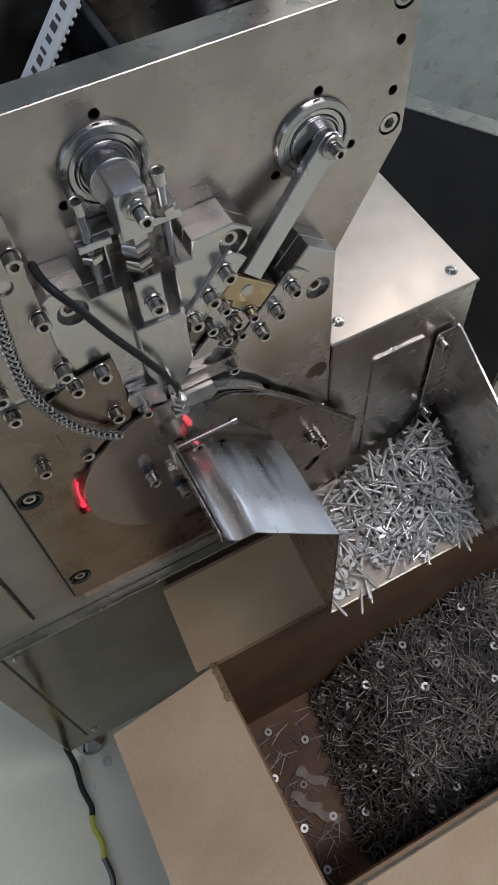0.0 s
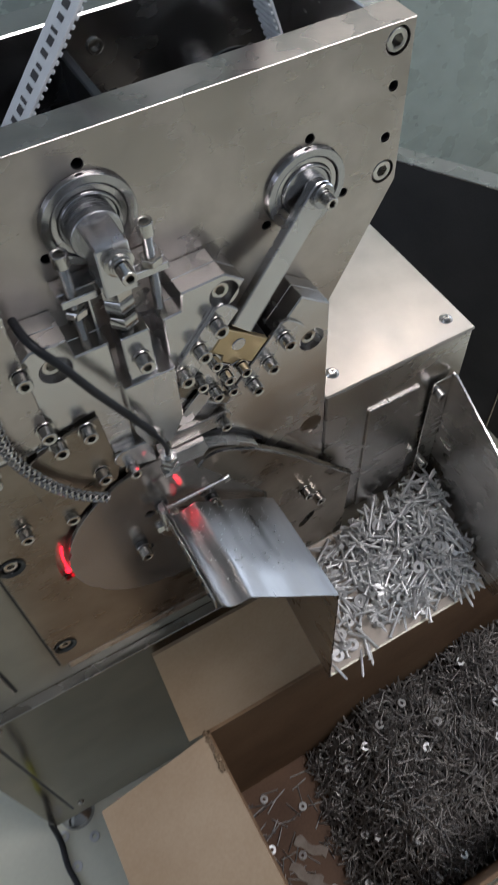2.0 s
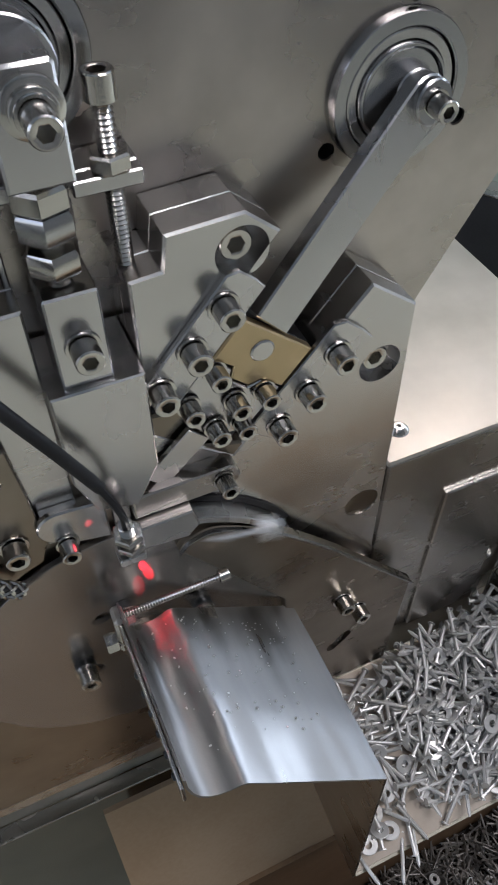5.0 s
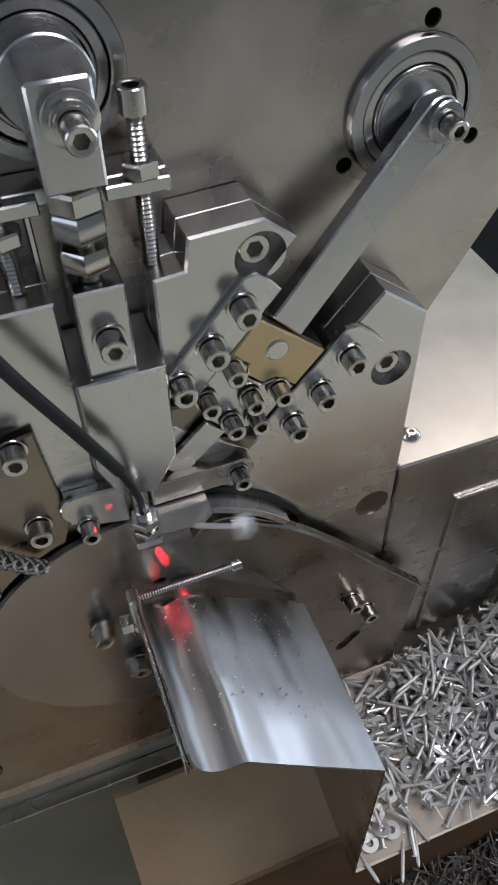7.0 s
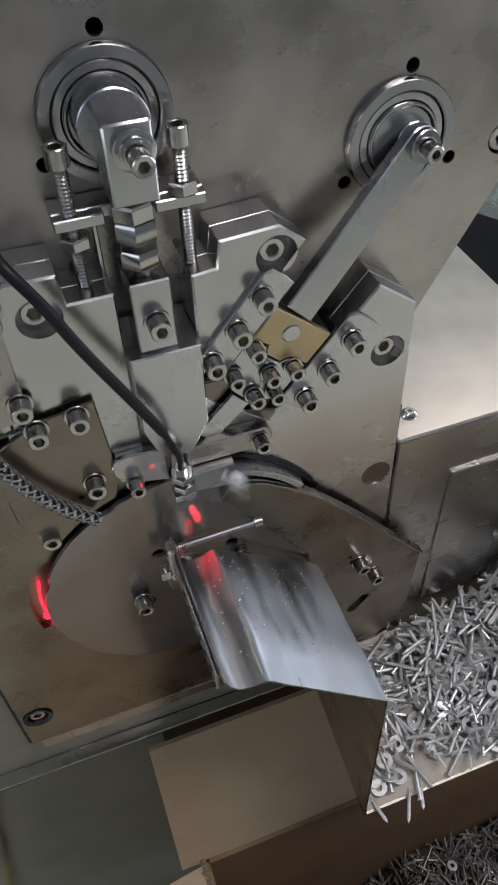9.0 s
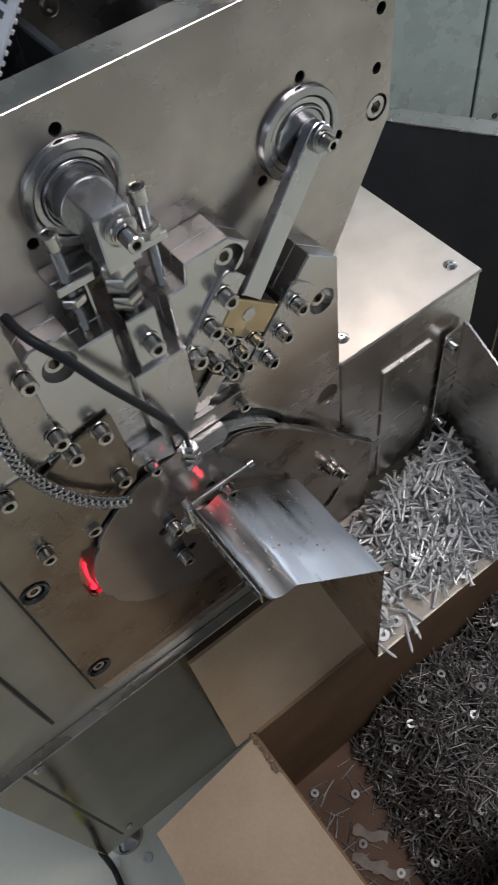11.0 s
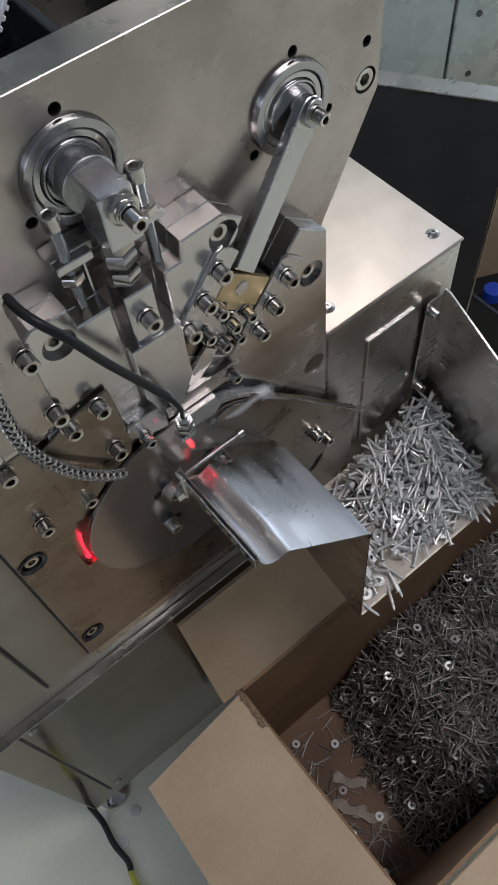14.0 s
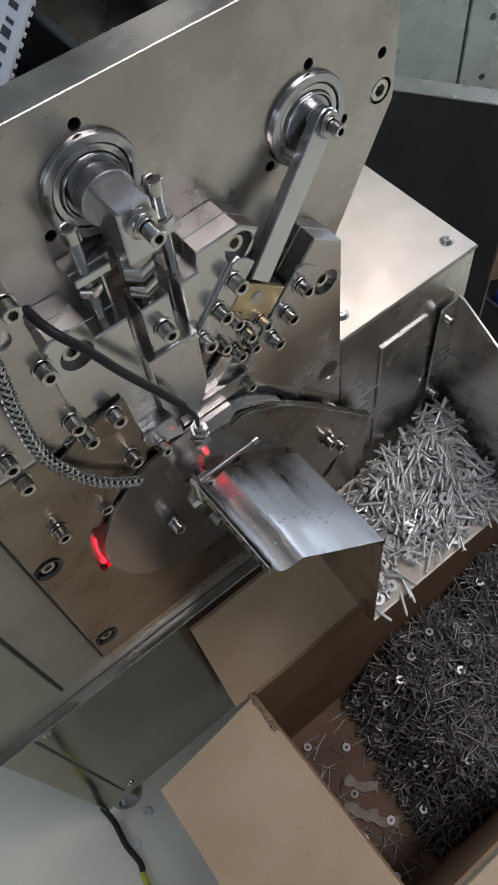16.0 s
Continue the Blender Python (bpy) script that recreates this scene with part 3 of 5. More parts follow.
    strip(Vector((-0.026, 1.0345)), 0.066, -0.0145, 0.0090, "steel gib strip screwed beside the slide", [(-0.0370, 1.0250), (-0.0505, 1.0075), (-0.0640, 0.9915)], 0.004)


guide_blocks()


def cover_and_bracket():
    th = thing("cover_plate", (-0.25, -0.03, 1.02), "flat ground steel cover plate held by cap screws", "cover plate")
    bm = B()
    prism(bm, [(-0.38, 1.0255), (-0.212, 1.0255), (-0.2125, 1.172), (-0.22, 1.180), (-0.38, 1.180)], -0.0312, -0.0293, [circle_pts(-0.2060 - 0.0215, 1.1240, 0.006, 20)], 0.0008)
    part("plate", bm, M_PLATE, th)
    for x, z, s in ((-0.2175, 1.1445, 10), (-0.2155, 1.0915, 40), (-0.2145, 1.0385, 0), (-0.2590, 1.0410, 25), (-0.268, 1.12, 15)):
        screw(th, x, -0.0314, z, SCREW5, s)
    bm = B()
    box(bm, -0.38, -0.2222, -0.0292, -0.0005, 1.02, 1.18, 0.0006)
    part("spacer", bm, M_BLOCK, th)
    th = thing("bracket_plate", (-0.2, -0.03, 0.95), "thin steel bracket plate above the disc", "bracket plate")
    arc = [p for p in circle_pts(-0.145, 0.862, 0.0985, 9, 140, 111)]
    bm = B()
    prism(bm, [(-0.180, 1.0295), (-0.176, 0.968), *arc[::-1], (-0.236, 0.955), (-0.238, 0.995), (-0.233, 1.012), (-0.2105, 1.0245)], -0.0330, -0.0313, (), 0.0006)
    part("plate", bm, M_BASE, th)
    for x, z, s in ((-0.2110, 1.0210, 5), (-0.1900, 1.0235, 30), (-0.1900, 0.9725, 50)):
        screw(th, x, -0.0332, z, SCREW5, s)
    bm = B()
    prism(bm, [(-0.184, 0.970), (-0.225, 0.962), (-0.225, 1.020), (-0.184, 1.020)], -0.0311, -0.0295, (), 0.0004)
    part("spacer", bm, M_BLOCK, th)


cover_and_bracket()


def die_parts():
    th = thing("clamp_lever", (-0.11, -0.035, 0.97), "rounded steel clamp lever with one cap screw", "clamp lever")
    bm = B()
    prism(bm, [(-0.137, 0.967), (-0.137, 0.9815), (-0.094, 0.9815), *circle_pts(-0.0935, 0.9745, 0.0075, 10, 80, -80), (-0.1, 0.967)], -0.0380, -0.0293, (), 0.0008)
    part("lever", bm, M_PLATE, th)
    screw(th, -0.0945, -0.0382, 0.9745, SCREW4, 20)
    th = thing("die_holder", (-0.125, -0.035, 0.95), "small ground steel die holder under the lever", "die holder")
    bm = B()
    prism(bm, [(-0.138, 0.951), (-0.137, 0.9662), (-0.112, 0.9662), (-0.109, 0.955), (-0.115, 0.948)], -0.0435, -0.0293, (), 0.0008)
    part("block", bm, M_BLOCK, th)
    th = thing("holder_bracket", (-0.163, -0.035, 0.97), "rounded steel holder bracket beside the sensor", "bracket")
    bm = B()
    prism(bm, [(-0.149, 0.960), (-0.149, 0.9855), (-0.168, 0.9875), *circle_pts(-0.170, 0.978, 0.0095, 8, 95, 230), (-0.165, 0.964)], -0.0365, -0.0334, (), 0.0008)
    part("bracket", bm, M_MOVE, th)
    screw(th, -0.1685, -0.0367, 0.9665, SCREW4, 35)
    bm = B()
    prism(bm, [(-0.176, 0.965), (-0.149, 0.962), (-0.149, 0.985), (-0.176, 0.985)], -0.0332, -0.0293, (), 0.0004)
    part("spacer", bm, M_BLOCK, th)
    # cutter blade that leaves the slot towards the disc
    bm = B()
    a, b = Vector((-0.1025, 1.0035)), Vector((-0.1245, 0.9815))
    w = Vector((0.0045, -0.0045))
    prism(bm, [(a - w)[:], (a + w)[:], (b + w)[:], (b - w)[:]], -0.033, -0.0305, (), 0.0003)
    lone("cutter_blade", bm, M_MOVE, "flat steel cutter blade below the slide", "blade")


die_parts()


# ---- moving parts: built about the places where they turn or slide ----
PUNCH = Vector((-0.141, -0.012, 1.1455))
FEED = Vector((-0.003, -0.006, 1.121))
DISC = Vector((-0.145, -0.0315, 0.862))


def shaft(c, throw, r, y_end, label):
    """Shaft end with an eccentric journal, turned about the bearing's centre."""
    th = thing("crank_shaft", (c[0], 0, c[1]), label, "shaft")
    bm = B()
    lathe(bm, [(0.0, -0.02), (0.0166, -0.02), (0.0166, 0.0030), (0.0160, 0.0038), (0.0, 0.0038)], (c[0], 0, c[1]), seg=40)
    part("shaft_end", bm, M_BRIGHT, th)
    bm = B()
    lathe(bm, [(r, 0.0036), (r, -y_end - 0.0006), (r - 0.0006, -y_end), (0.0, -y_end)], (c[0] + throw[0], 0, c[1] + throw[1]), seg=36)
    part("eccentric", bm, M_BRIGHT, th, "bright eccentric journal")
    return th


shaft_punch = shaft((-0.1455, 1.1545), (0.0, -0.0025), 0.0155, -0.0198, "turned steel punch shaft with eccentric end")
shaft_feed = shaft((-0.003, 1.118), (0.0055, 0.0010), 0.0080, -0.0046, "turned steel feed shaft with eccentric end")


def punch_rod():
    th = thing("connecting_rod", (-0.145, -0.02, 1.1535), "milled steel connecting rod head with nuts on a stud", "connecting rod")
    bm = B()
    x0, x1 = -0.1550, -0.1358
    prism(bm, [(x0, 1.1355), (x1, 1.1355), (x1, 1.1680), (x1 - 0.0012, 1.1692), (x0 + 0.0012, 1.1692), (x0, 1.1680)], -0.0450, -0.0200, (), 0.0009)
    part("rod_head", bm, M_MOVE, th)
    bm = B()
    lathe(bm, [(0.0070, 0.0), (0.0084, 0.0), (0.0086, 0.0026), (0.0078, 0.0032), (0.0066, 0.0034), (0.0066, 0.0056), (0.0060, 0.0060), (0.0, 0.0060)], (-0.1440, -0.0451, 1.1590), seg=28)
    part("washer", bm, M_SCREW, th)
    piece("cap_screw", SCREW5, th, (-0.1440, -0.0512, 1.1590), Matrix.Diagonal((0.86, 1.1, 0.86)))
    bm = B()
    thread(bm, (-0.1445, -0.0265, 1.0926), (-0.1445, -0.0265, 1.1354), 0.0046, 0.001)
    part("stud", bm, M_SCREW, th)
    for z0, z1, r in ((1.1205, 1.1290, 0.0098), (1.0975, 1.1065, 0.0094)):
        bm = B()
        hexnut(bm, (-0.1445, -0.0265, z0), (-0.1445, -0.0265, z1), r)
        part("hex_nut", bm, M_SCREW, th)
    bm = B()
    hexnut(bm, (-0.1445, -0.0265, 1.1105), (-0.1445, -0.0265, 1.1203), 0.0100)
    part("coupling_nut", bm, M_BRIGHT, th)
    return th


def punch_slide():
    th = thing("punch_slide", (-0.141, -0.016, 1.03), "ground steel punch slide with clevis and cap screw", "slide")
    bm = B()
    prism(bm, [(-0.1592, 1.004), (-0.152, 0.983), (-0.1345, 0.978), (-0.1232, 1.0), (-0.1232, 1.0525), (-0.1592, 1.0525)], -0.0385, -0.002, (), 0.0007)
    part("slide_body", bm, M_MOVE, th)
    bm = B()
    box(bm, -0.1530, -0.1340, -0.0355, -0.0150, 1.0527, 1.0924, 0.0008)
    part("clevis", bm, M_MOVE, th)
    screw(th, -0.1430, -0.0357, 1.0705, SCREW5, 12)
    bm = B()
    box(bm, -0.146, -0.1375, -0.0309, -0.012, 0.958, 0.982, 0.0006)
    part("punch", bm, M_BLOCK, th)
    return th


def feed_rod():
    """Flat bar from the feed shaft down the diagonal slot to the brass slide."""
    th = thing("feed_bar", (-0.003, -0.025, 1.130), "flat ground steel feed bar pinned to the shaft", "bar")
    top, low = Vector((0.0030, -0.0120, 1.1175)), Vector((-0.0690, -0.0300, 1.0490))
    along = (low - top).normalized()
    across = along.cross(Vector((0, -1, 0))).normalized()
    out = across.cross(along).normalized()
    m = Matrix((across, along, out)).transposed().to_4x4()
    m.translation = top
    n = (low - top).length
    half = 0.0094
    loop = [(half, 0.0), (half, n), (-half, n), (-half, 0.0)] + [(-half * math.cos(a), -half * math.sin(a)) for a in (0.4, 0.8, 1.2, 1.57, 1.95, 2.35, 2.75)]
    bm = B()
    prism(bm, loop, -0.0075, 0.0, (), 0.0)
    bmesh.ops.bevel(bm, geom=list(bm.edges), offset=0.0007, segments=1, affect="EDGES", profile=0.5, clamp_overlap=True)
    # the plate is drawn in x and z: stand it along the bar, its face outwards
    bmesh.ops.transform(bm, matrix=m @ Matrix(((1, 0, 0, 0), (0, 0, 1, 0), (0, -1, 0, -0.0075), (0, 0, 0, 1))), verts=bm.verts)
    bmesh.ops.recalc_face_normals(bm, faces=bm.faces)
    part("bar", bm, M_MOVE, th)
    bm = B()
    lathe(bm, [(0.0085, 0.0), (0.0085, 0.0025), (0.0078, 0.0032), (0.0045, 0.0032)], top + out * 0.0001, out, seg=28)
    part("boss", bm, M_BRIGHT, th)
    piece("cap_screw", SCREW4, th, top + out * 0.0030)
    return th


def feed_slide():
    th = thing("feed_slide", (-0.07, -0.03, 1.02), "brass-faced feed slide with clustered cap screws", "slide")
    d, n = Vector((-0.645, -0.764)), Vector((0.764, -0.645))
    o = Vector((-0.0655, 1.0443))
    bm = B()
    prism(bm, [v[:] for v in (o - n * 0.0250, o + n * 0.0215, o + n * 0.0215 + d * 0.058, o - n * 0.0250 + d * 0.058)], -0.0268, -0.004, (), 0.0006)
    part("carriage", bm, M_DARKSTEEL, th)
    bm = B()
    notch = [o - n * 0.0205 + d * 0.0210, o - n * 0.009 + d * 0.0205, o - n * 0.006 + d * 0.0260, o + n * 0.004 + d * 0.0265, o + n * 0.008 + d * 0.0215, o + n * 0.0205 + d * 0.0215]
    prism(bm, [v[:] for v in [o + n * 0.0205, o - n * 0.0205] + notch], -0.0318, -0.0270, (), 0.0007)
    part("brass_plate", bm, M_BRASS, th, "dull brass plate")
    c = o - n * 0.0022 + d * 0.009
    bm = B()
    lathe(bm, [(0, 0.0006), (0.0046, 0.0006), (0.0050, 0.0002), (0.0054, 0.0)], (c.x, -0.0320, c.y), seg=24)
    part("dowel", bm, M_BLOCK, th)
    bm = B()
    prism(bm, [v[:] for v in (o - n * 0.0212 + d * 0.0218, o - n * 0.0085 + d * 0.0218, o - n * 0.006 + d * 0.0272, o + n * 0.005 + d * 0.0275, o + n * 0.009 + d * 0.0225, o + n * 0.0205 + d * 0.0225, o + n * 0.0205 + d * 0.047, o + n * 0.008 + d * 0.0565, o - n * 0.010 + d * 0.0540, o - n * 0.0212 + d * 0.047)], -0.0312, -0.0270, (), 0.0006)
    part("tool_plate", bm, M_MOVE, th)
    for u, v in ((-0.0170, 0.0248), (0.0024, 0.0346), (0.0124, 0.0255), (0.0130, 0.0433), (0.0032, 0.0503), (-0.0165, 0.0440)):
        c = o + n * u + d * v
        piece("cap_screw", SCREW4, th, (c.x, -0.0322, c.y), Matrix.Rotation(u * 50, 3, "Y"))
    return th


def index_disc():
    th = thing("index_disc", DISC, "thin oiled steel index disc on the base plate", "disc")
    bm = B()
    rim = []
    for k in range(96):
        a = 2 * math.pi * k / 96
        r = 0.0945 - (0.0022 if k % 12 == 0 else 0.0)
        rim.append((DISC.x + r * math.cos(a), DISC.z + r * math.sin(a)))
    slots = [circle_pts(DISC.x + 0.0355 * math.cos(a), DISC.z + 0.0355 * math.sin(a), 0.0046, 16) for a in (1.66, 3.23, 4.80, 0.09)]
    prism(bm, rim, -0.0352, -0.0318, slots, 0.0004)
    part("disc", bm, M_DISC, th)
    for a in (1.31, 2.88, 4.45, 6.02):
        x, z = DISC.x + 0.0355 * math.cos(a), DISC.z + 0.0355 * math.sin(a)
        bm = B()
        rod(bm, (x, -0.0353, z), (x, -0.0400, z), 0.0058, 18, 0.0004)
        part("spacer", bm, M_DARKSTEEL, th)
        screw(th, x, -0.0401, z, SCREW5, a * 40)
    bm = B()
    lathe(bm, [(0.016, 0.0), (0.016, 0.003), (0.015, 0.004), (0.0, 0.004)], (DISC.x, -0.0353, DISC.z), seg=32)
    part("hub", bm, M_BASE, th)
    return th


rod_punch, slide_punch = punch_rod(), punch_slide()
bar_feed, slide_feed, disc = feed_rod(), feed_slide(), index_disc()


def adjusters():
    """T bracket with two long adjusting screws."""
    th = thing("adjuster_bracket", (-0.145, -0.015, 1.086), "steel cross bracket with two long adjusting screws", "bracket")
    bm = B()
    prism(bm, [(-0.1785, 1.1165), (-0.1665, 1.1165), (-0.1620, 1.1165), (-0.1620, 1.0862), (-0.1595, 1.0862), (-0.1595, 1.1165), (-0.110, 1.1165), (-0.110, 1.1225), (-0.1785, 1.1225)], -0.0150, -0.0010, (), 0.0006)
    part("bracket", bm, M_MOVE, th)
    bm = B()
    box(bm, -0.1785, -0.1562, -0.0215, -0.0151, 1.1167, 1.1223, 0.0006)
    part("ear", bm, M_MOVE, th)
    bm = B()
    box(bm, -0.1335, -0.1100, -0.0215, -0.0151, 1.1167, 1.1223, 0.0006)
    part("ear", bm, M_MOVE, th)
    for x, low in ((-0.1705, 1.107), (-0.1195, 1.1227)):
        y = -0.0175
        bm = B()
        thread(bm, (x, y, 1.0864), (x, y, 1.146), 0.0034, 0.0018)
        sc = part("adjusting_screw", bm, M_SCREW, th, "long threaded adjusting screw")
        bm = B()
        lathe(bm, [(0.0001, 0.0040), (0.0030, 0.0040), (0.0030, 0.0084), (0.0033, 0.0087), (0.0047, 0.0087), (0.0051, 0.0083), (0.0051, 0.0), (0.003, 0.0)], (x, y, 1.1446), (0, 0, 1), 24, 3)
        part("head", bm, M_SCREW, sc)
        bm = B()
        hexnut(bm, (x, y, low), (x, y, low + 0.006), 0.0072)
        part("lock_nut", bm, M_SCREW, th)


adjusters()


# ---- guard, chute and tray ----
def disc_guard():
    th = thing("disc_guard", (-0.03, -0.04, 0.75), "curved sheet steel guard in front of the disc", "guard")
    edge = [(p.x, p.z) for p in spline([(-0.1199, 0, 0.9330), (-0.1133, 0, 0.9405), (-0.0970, 0, 0.9405), (-0.0650, 0, 0.9170), (-0.0300, 0, 0.8795), (-0.0050, 0, 0.8490), (0.0350, 0, 0.8005)], 5)]
    slot = [(x, z) for x, z in circle_pts(-0.0105, 0.7600, 0.0042, 8, -40, 140)] + [(x, z) for x, z in circle_pts(-0.0205, 0.7480, 0.0042, 8, 140, 320)]
    bm = B()
    prism(bm, edge + [(0.0300, 0.690), (-0.05, 0.690), (-0.0605, 0.8437)], -0.0400, -0.0348, [slot], 0.0010)
    part("sheet", bm, M_BASE, th)
    bm = B()
    prism(bm, [(-0.02, 0.77), (0.004, 0.77), (0.004, 0.83), (-0.02, 0.83)], -0.0346, -0.0293, (), 0.0006)
    part("standoff", bm, M_BLOCK, th)
    for x, z in ((-0.0195, 0.8150), (-0.0060, 0.7945)):
        screw(th, x, -0.0402, z, SCREW5, x * 900)
    bm = B()
    prism(bm, circle_pts(-0.145, 0.862, 0.0998, 14, 74, 38) + circle_pts(-0.145, 0.862, 0.0955, 14, 38, 74), -0.0405, -0.0293, (), 0.0005)
    part("guide_ring", bm, M_MOVE, th)
    # lighter steel strip stands in for the highlight along the edge
    bm = B()
    inner = [(x - 0.0007, z - 0.0009) for x, z in edge]
    prism(bm, edge + inner[::-1], -0.0424, -0.0401, (), 0.0)
    part("rim", bm, M_BRIGHT, th, "lighter strip painted as the highlight on the sheet's edge")
    # black ring laid in as the shadow between block and guard
    bm = B()
    prism(bm, circle_pts(-0.145, 0.862, 0.1035, 14, 74, 30) + circle_pts(-0.145, 0.862, 0.1000, 14, 30, 74), -0.0302, -0.0292, (), 0.0)
    part("gap", bm, M_GROOVE, th, "black ring painted as the shadow behind the guide ring")


disc_guard()


def chute():
    th = thing("chute", (-0.10, -0.09, 0.85), "worn tinned sheet-metal chute with rolled edge and side wall", "chute")
    prof = [(-0.1550, 0.9200), (-0.1545, 0.9100), (-0.1528, 0.9005), (-0.1500, 0.8940), (-0.1460, 0.8905), (-0.1415, 0.8893), (-0.1365, 0.8900), (-0.1315, 0.8915), (-0.1290, 0.8912), (-0.1262, 0.8895), (-0.1160, 0.8810), (-0.0535, 0.8290)]
    n = len(prof)
    bm = B()
    top, bot = [], []
    for i, (x, z) in enumerate(prof):
        f = (x + 0.1535) / 0.1
        y0, y1 = -0.1365 - 0.0135 * f, -0.046 + 0.008 * f
        row_t = [bm.verts.new((x, y0 + (y1 - y0) * k / 10, z + 0.0007 * math.sin(k * 1.3 + i))) for k in range(11)]
        a, b = Vector(prof[max(0, i - 1)]), Vector(prof[min(n - 1, i + 1)])
        d = (b - a).normalized()
        nv = Vector((-d.y, d.x)) * 0.0012
        row_b = [bm.verts.new((v.co.x - nv.x, v.co.y, v.co.z - nv.y)) for v in row_t]
        top.append(row_t)
        bot.append(row_b)
    for i in range(n - 1):
        for k in range(10):
            bm.faces.new((top[i][k], top[i + 1][k], top[i + 1][k + 1], top[i][k + 1]))
            bm.faces.new((bot[i][k], bot[i][k + 1], bot[i + 1][k + 1], bot[i + 1][k]))
        bm.faces.new((top[i][0], bot[i][0], bot[i + 1][0], top[i + 1][0]))
        bm.faces.new((top[i][10], top[i + 1][10], bot[i + 1][10], bot[i][10]))
    for k in range(10):
        bm.faces.new((top[0][k], top[0][k + 1], bot[0][k + 1], bot[0][k]))
        bm.faces.new((top[-1][k], bot[-1][k], bot[-1][k + 1], top[-1][k + 1]))
    part("sheet", bm, M_CHUTE, th)
    # stiffening strip with rivets along the rolled edge
    bm = B()
    box(bm, -0.1580, -0.1562, -0.137, -0.050, 0.897, 0.913, 0.0004)
    part("edge_strip", bm, M_STAINLESS, th)
    for y in (-0.128, -0.118, -0.108, -0.098, -0.088, -0.078):
        bm = B()
        lathe(bm, [(0, 0.0012), (0.0016, 0.0009), (0.002, 0)], (-0.1581, y, 0.905), (-1, 0, 0), 10)
        part("rivet", bm, M_DARKSTEEL, th)
    bm = B()
    box(bm, -0.1600, -0.1540, -0.0545, -0.0445, 0.885, 0.9165, 0.0015)
    hinge = part("hinge_bracket", bm, M_STAINLESS, th)
    bm = B()
    thread(bm, (-0.156, -0.0495, 0.9125), (-0.104, -0.0495, 0.9135), 0.0021, 0.0014)
    part("cross_bolt", bm, M_SCREW, hinge, "long threaded cross bolt")
    bm = B()
    rod(bm, (-0.104, -0.0495, 0.9135), (-0.0985, -0.0495, 0.9136), 0.0036, 18, 0.0004)
    part("bolt_head", bm, M_SCREW, hinge)
    bm = B()
    hexnut(bm, (-0.1605, -0.05, 0.892), (-0.1665, -0.05, 0.892), 0.0052)
    part("hex_bolt", bm, M_SCREW, th)


chute()


def flecks():
    rnd = random.Random(8)
    bm = B()
    for _ in range(120):
        u = rnd.random() ** 1.6
        x = rnd.uniform(-0.146, -0.070)
        y = -0.052 - 0.07 * u
        z = 0.8290 + (-0.0535 - x) * 0.832 if x > -0.124 else 0.8915
        s = rnd.uniform(0.0002, 0.0007)
        box(bm, -s, s, -s * 0.6, s * 0.6, -0.0002, 0.0002, 0, pose(x, y, z + 0.0014, 0, 40 if x > -0.124 else 0, rnd.uniform(0, 180)))
    lone("metal_chips", bm, M_NAIL, "tiny bright metal chips on the chute", "metal chips", kind="stuff")


flecks()


TRAY_LEAN = 0.32


def tray():
    th = thing("collecting_tray", (0.05, -0.09, 0.63), "stainless sheet-metal collecting tray under the chute", "tray")
    bm = B()
    lean = Matrix.Translation((0, -0.1555, 0.630)) @ Matrix.Rotation(math.atan(TRAY_LEAN), 4, "X") @ Matrix.Translation((0, 0.1555, -0.630))
    box(bm, -0.0535, 0.1500, -0.1555, -0.0235, 0.630, 0.632, 0.0004, lean)
    part("floor_sheet", bm, M_HOUSING, th)
    bm = B()
    box(bm, -0.0525, 0.1490, -0.1530, -0.0270, 0.6322, 0.6340, 0.0004, lean)
    part("liner", bm, M_LINER, th, "pale cardboard liner")
    bm = B()
    v = [(-0.155, 0.628), (-0.150, 0.8285), (-0.040, 0.8285), (-0.030, 0.670)]
    for x in (-0.0552, -0.0537):
        bm.faces.new([bm.verts.new((x, y, z)) for y, z in v])
    bm.verts.ensure_lookup_table()
    for i in range(4):
        j = (i + 1) % 4
        bm.faces.new((bm.verts[i], bm.verts[j], bm.verts[4 + j], bm.verts[4 + i]))
    part("inner_wall", bm, M_BASE, th)
    bm = B()
    v = [(-0.1700, 0.629), (-0.1850, 0.75), (-0.1800, 0.79), (-0.0350, 0.868), (-0.0285, 0.868), (-0.0285, 0.629)]
    for x in (0.1505, 0.1525):
        bm.faces.new([bm.verts.new((x, y, z)) for y, z in v])
    bm.verts.ensure_lookup_table()
    k = len(v)
    for i in range(k):
        j = (i + 1) % k
        bm.faces.new((bm.verts[i], bm.verts[j], bm.verts[k + j], bm.verts[k + i]))
    part("outer_wall", bm, M_STAINLESS, th)
    bm = B()
    box(bm, 0.128, 0.1504, -0.0300, -0.0282, 0.66, 0.866, 0.0008)
    part("flange", bm, M_STAINLESS, th)
    for z in (0.853, 0.735):
        screw(th, 0.1335, -0.0302, z, SCREW5, z * 300)


tray()


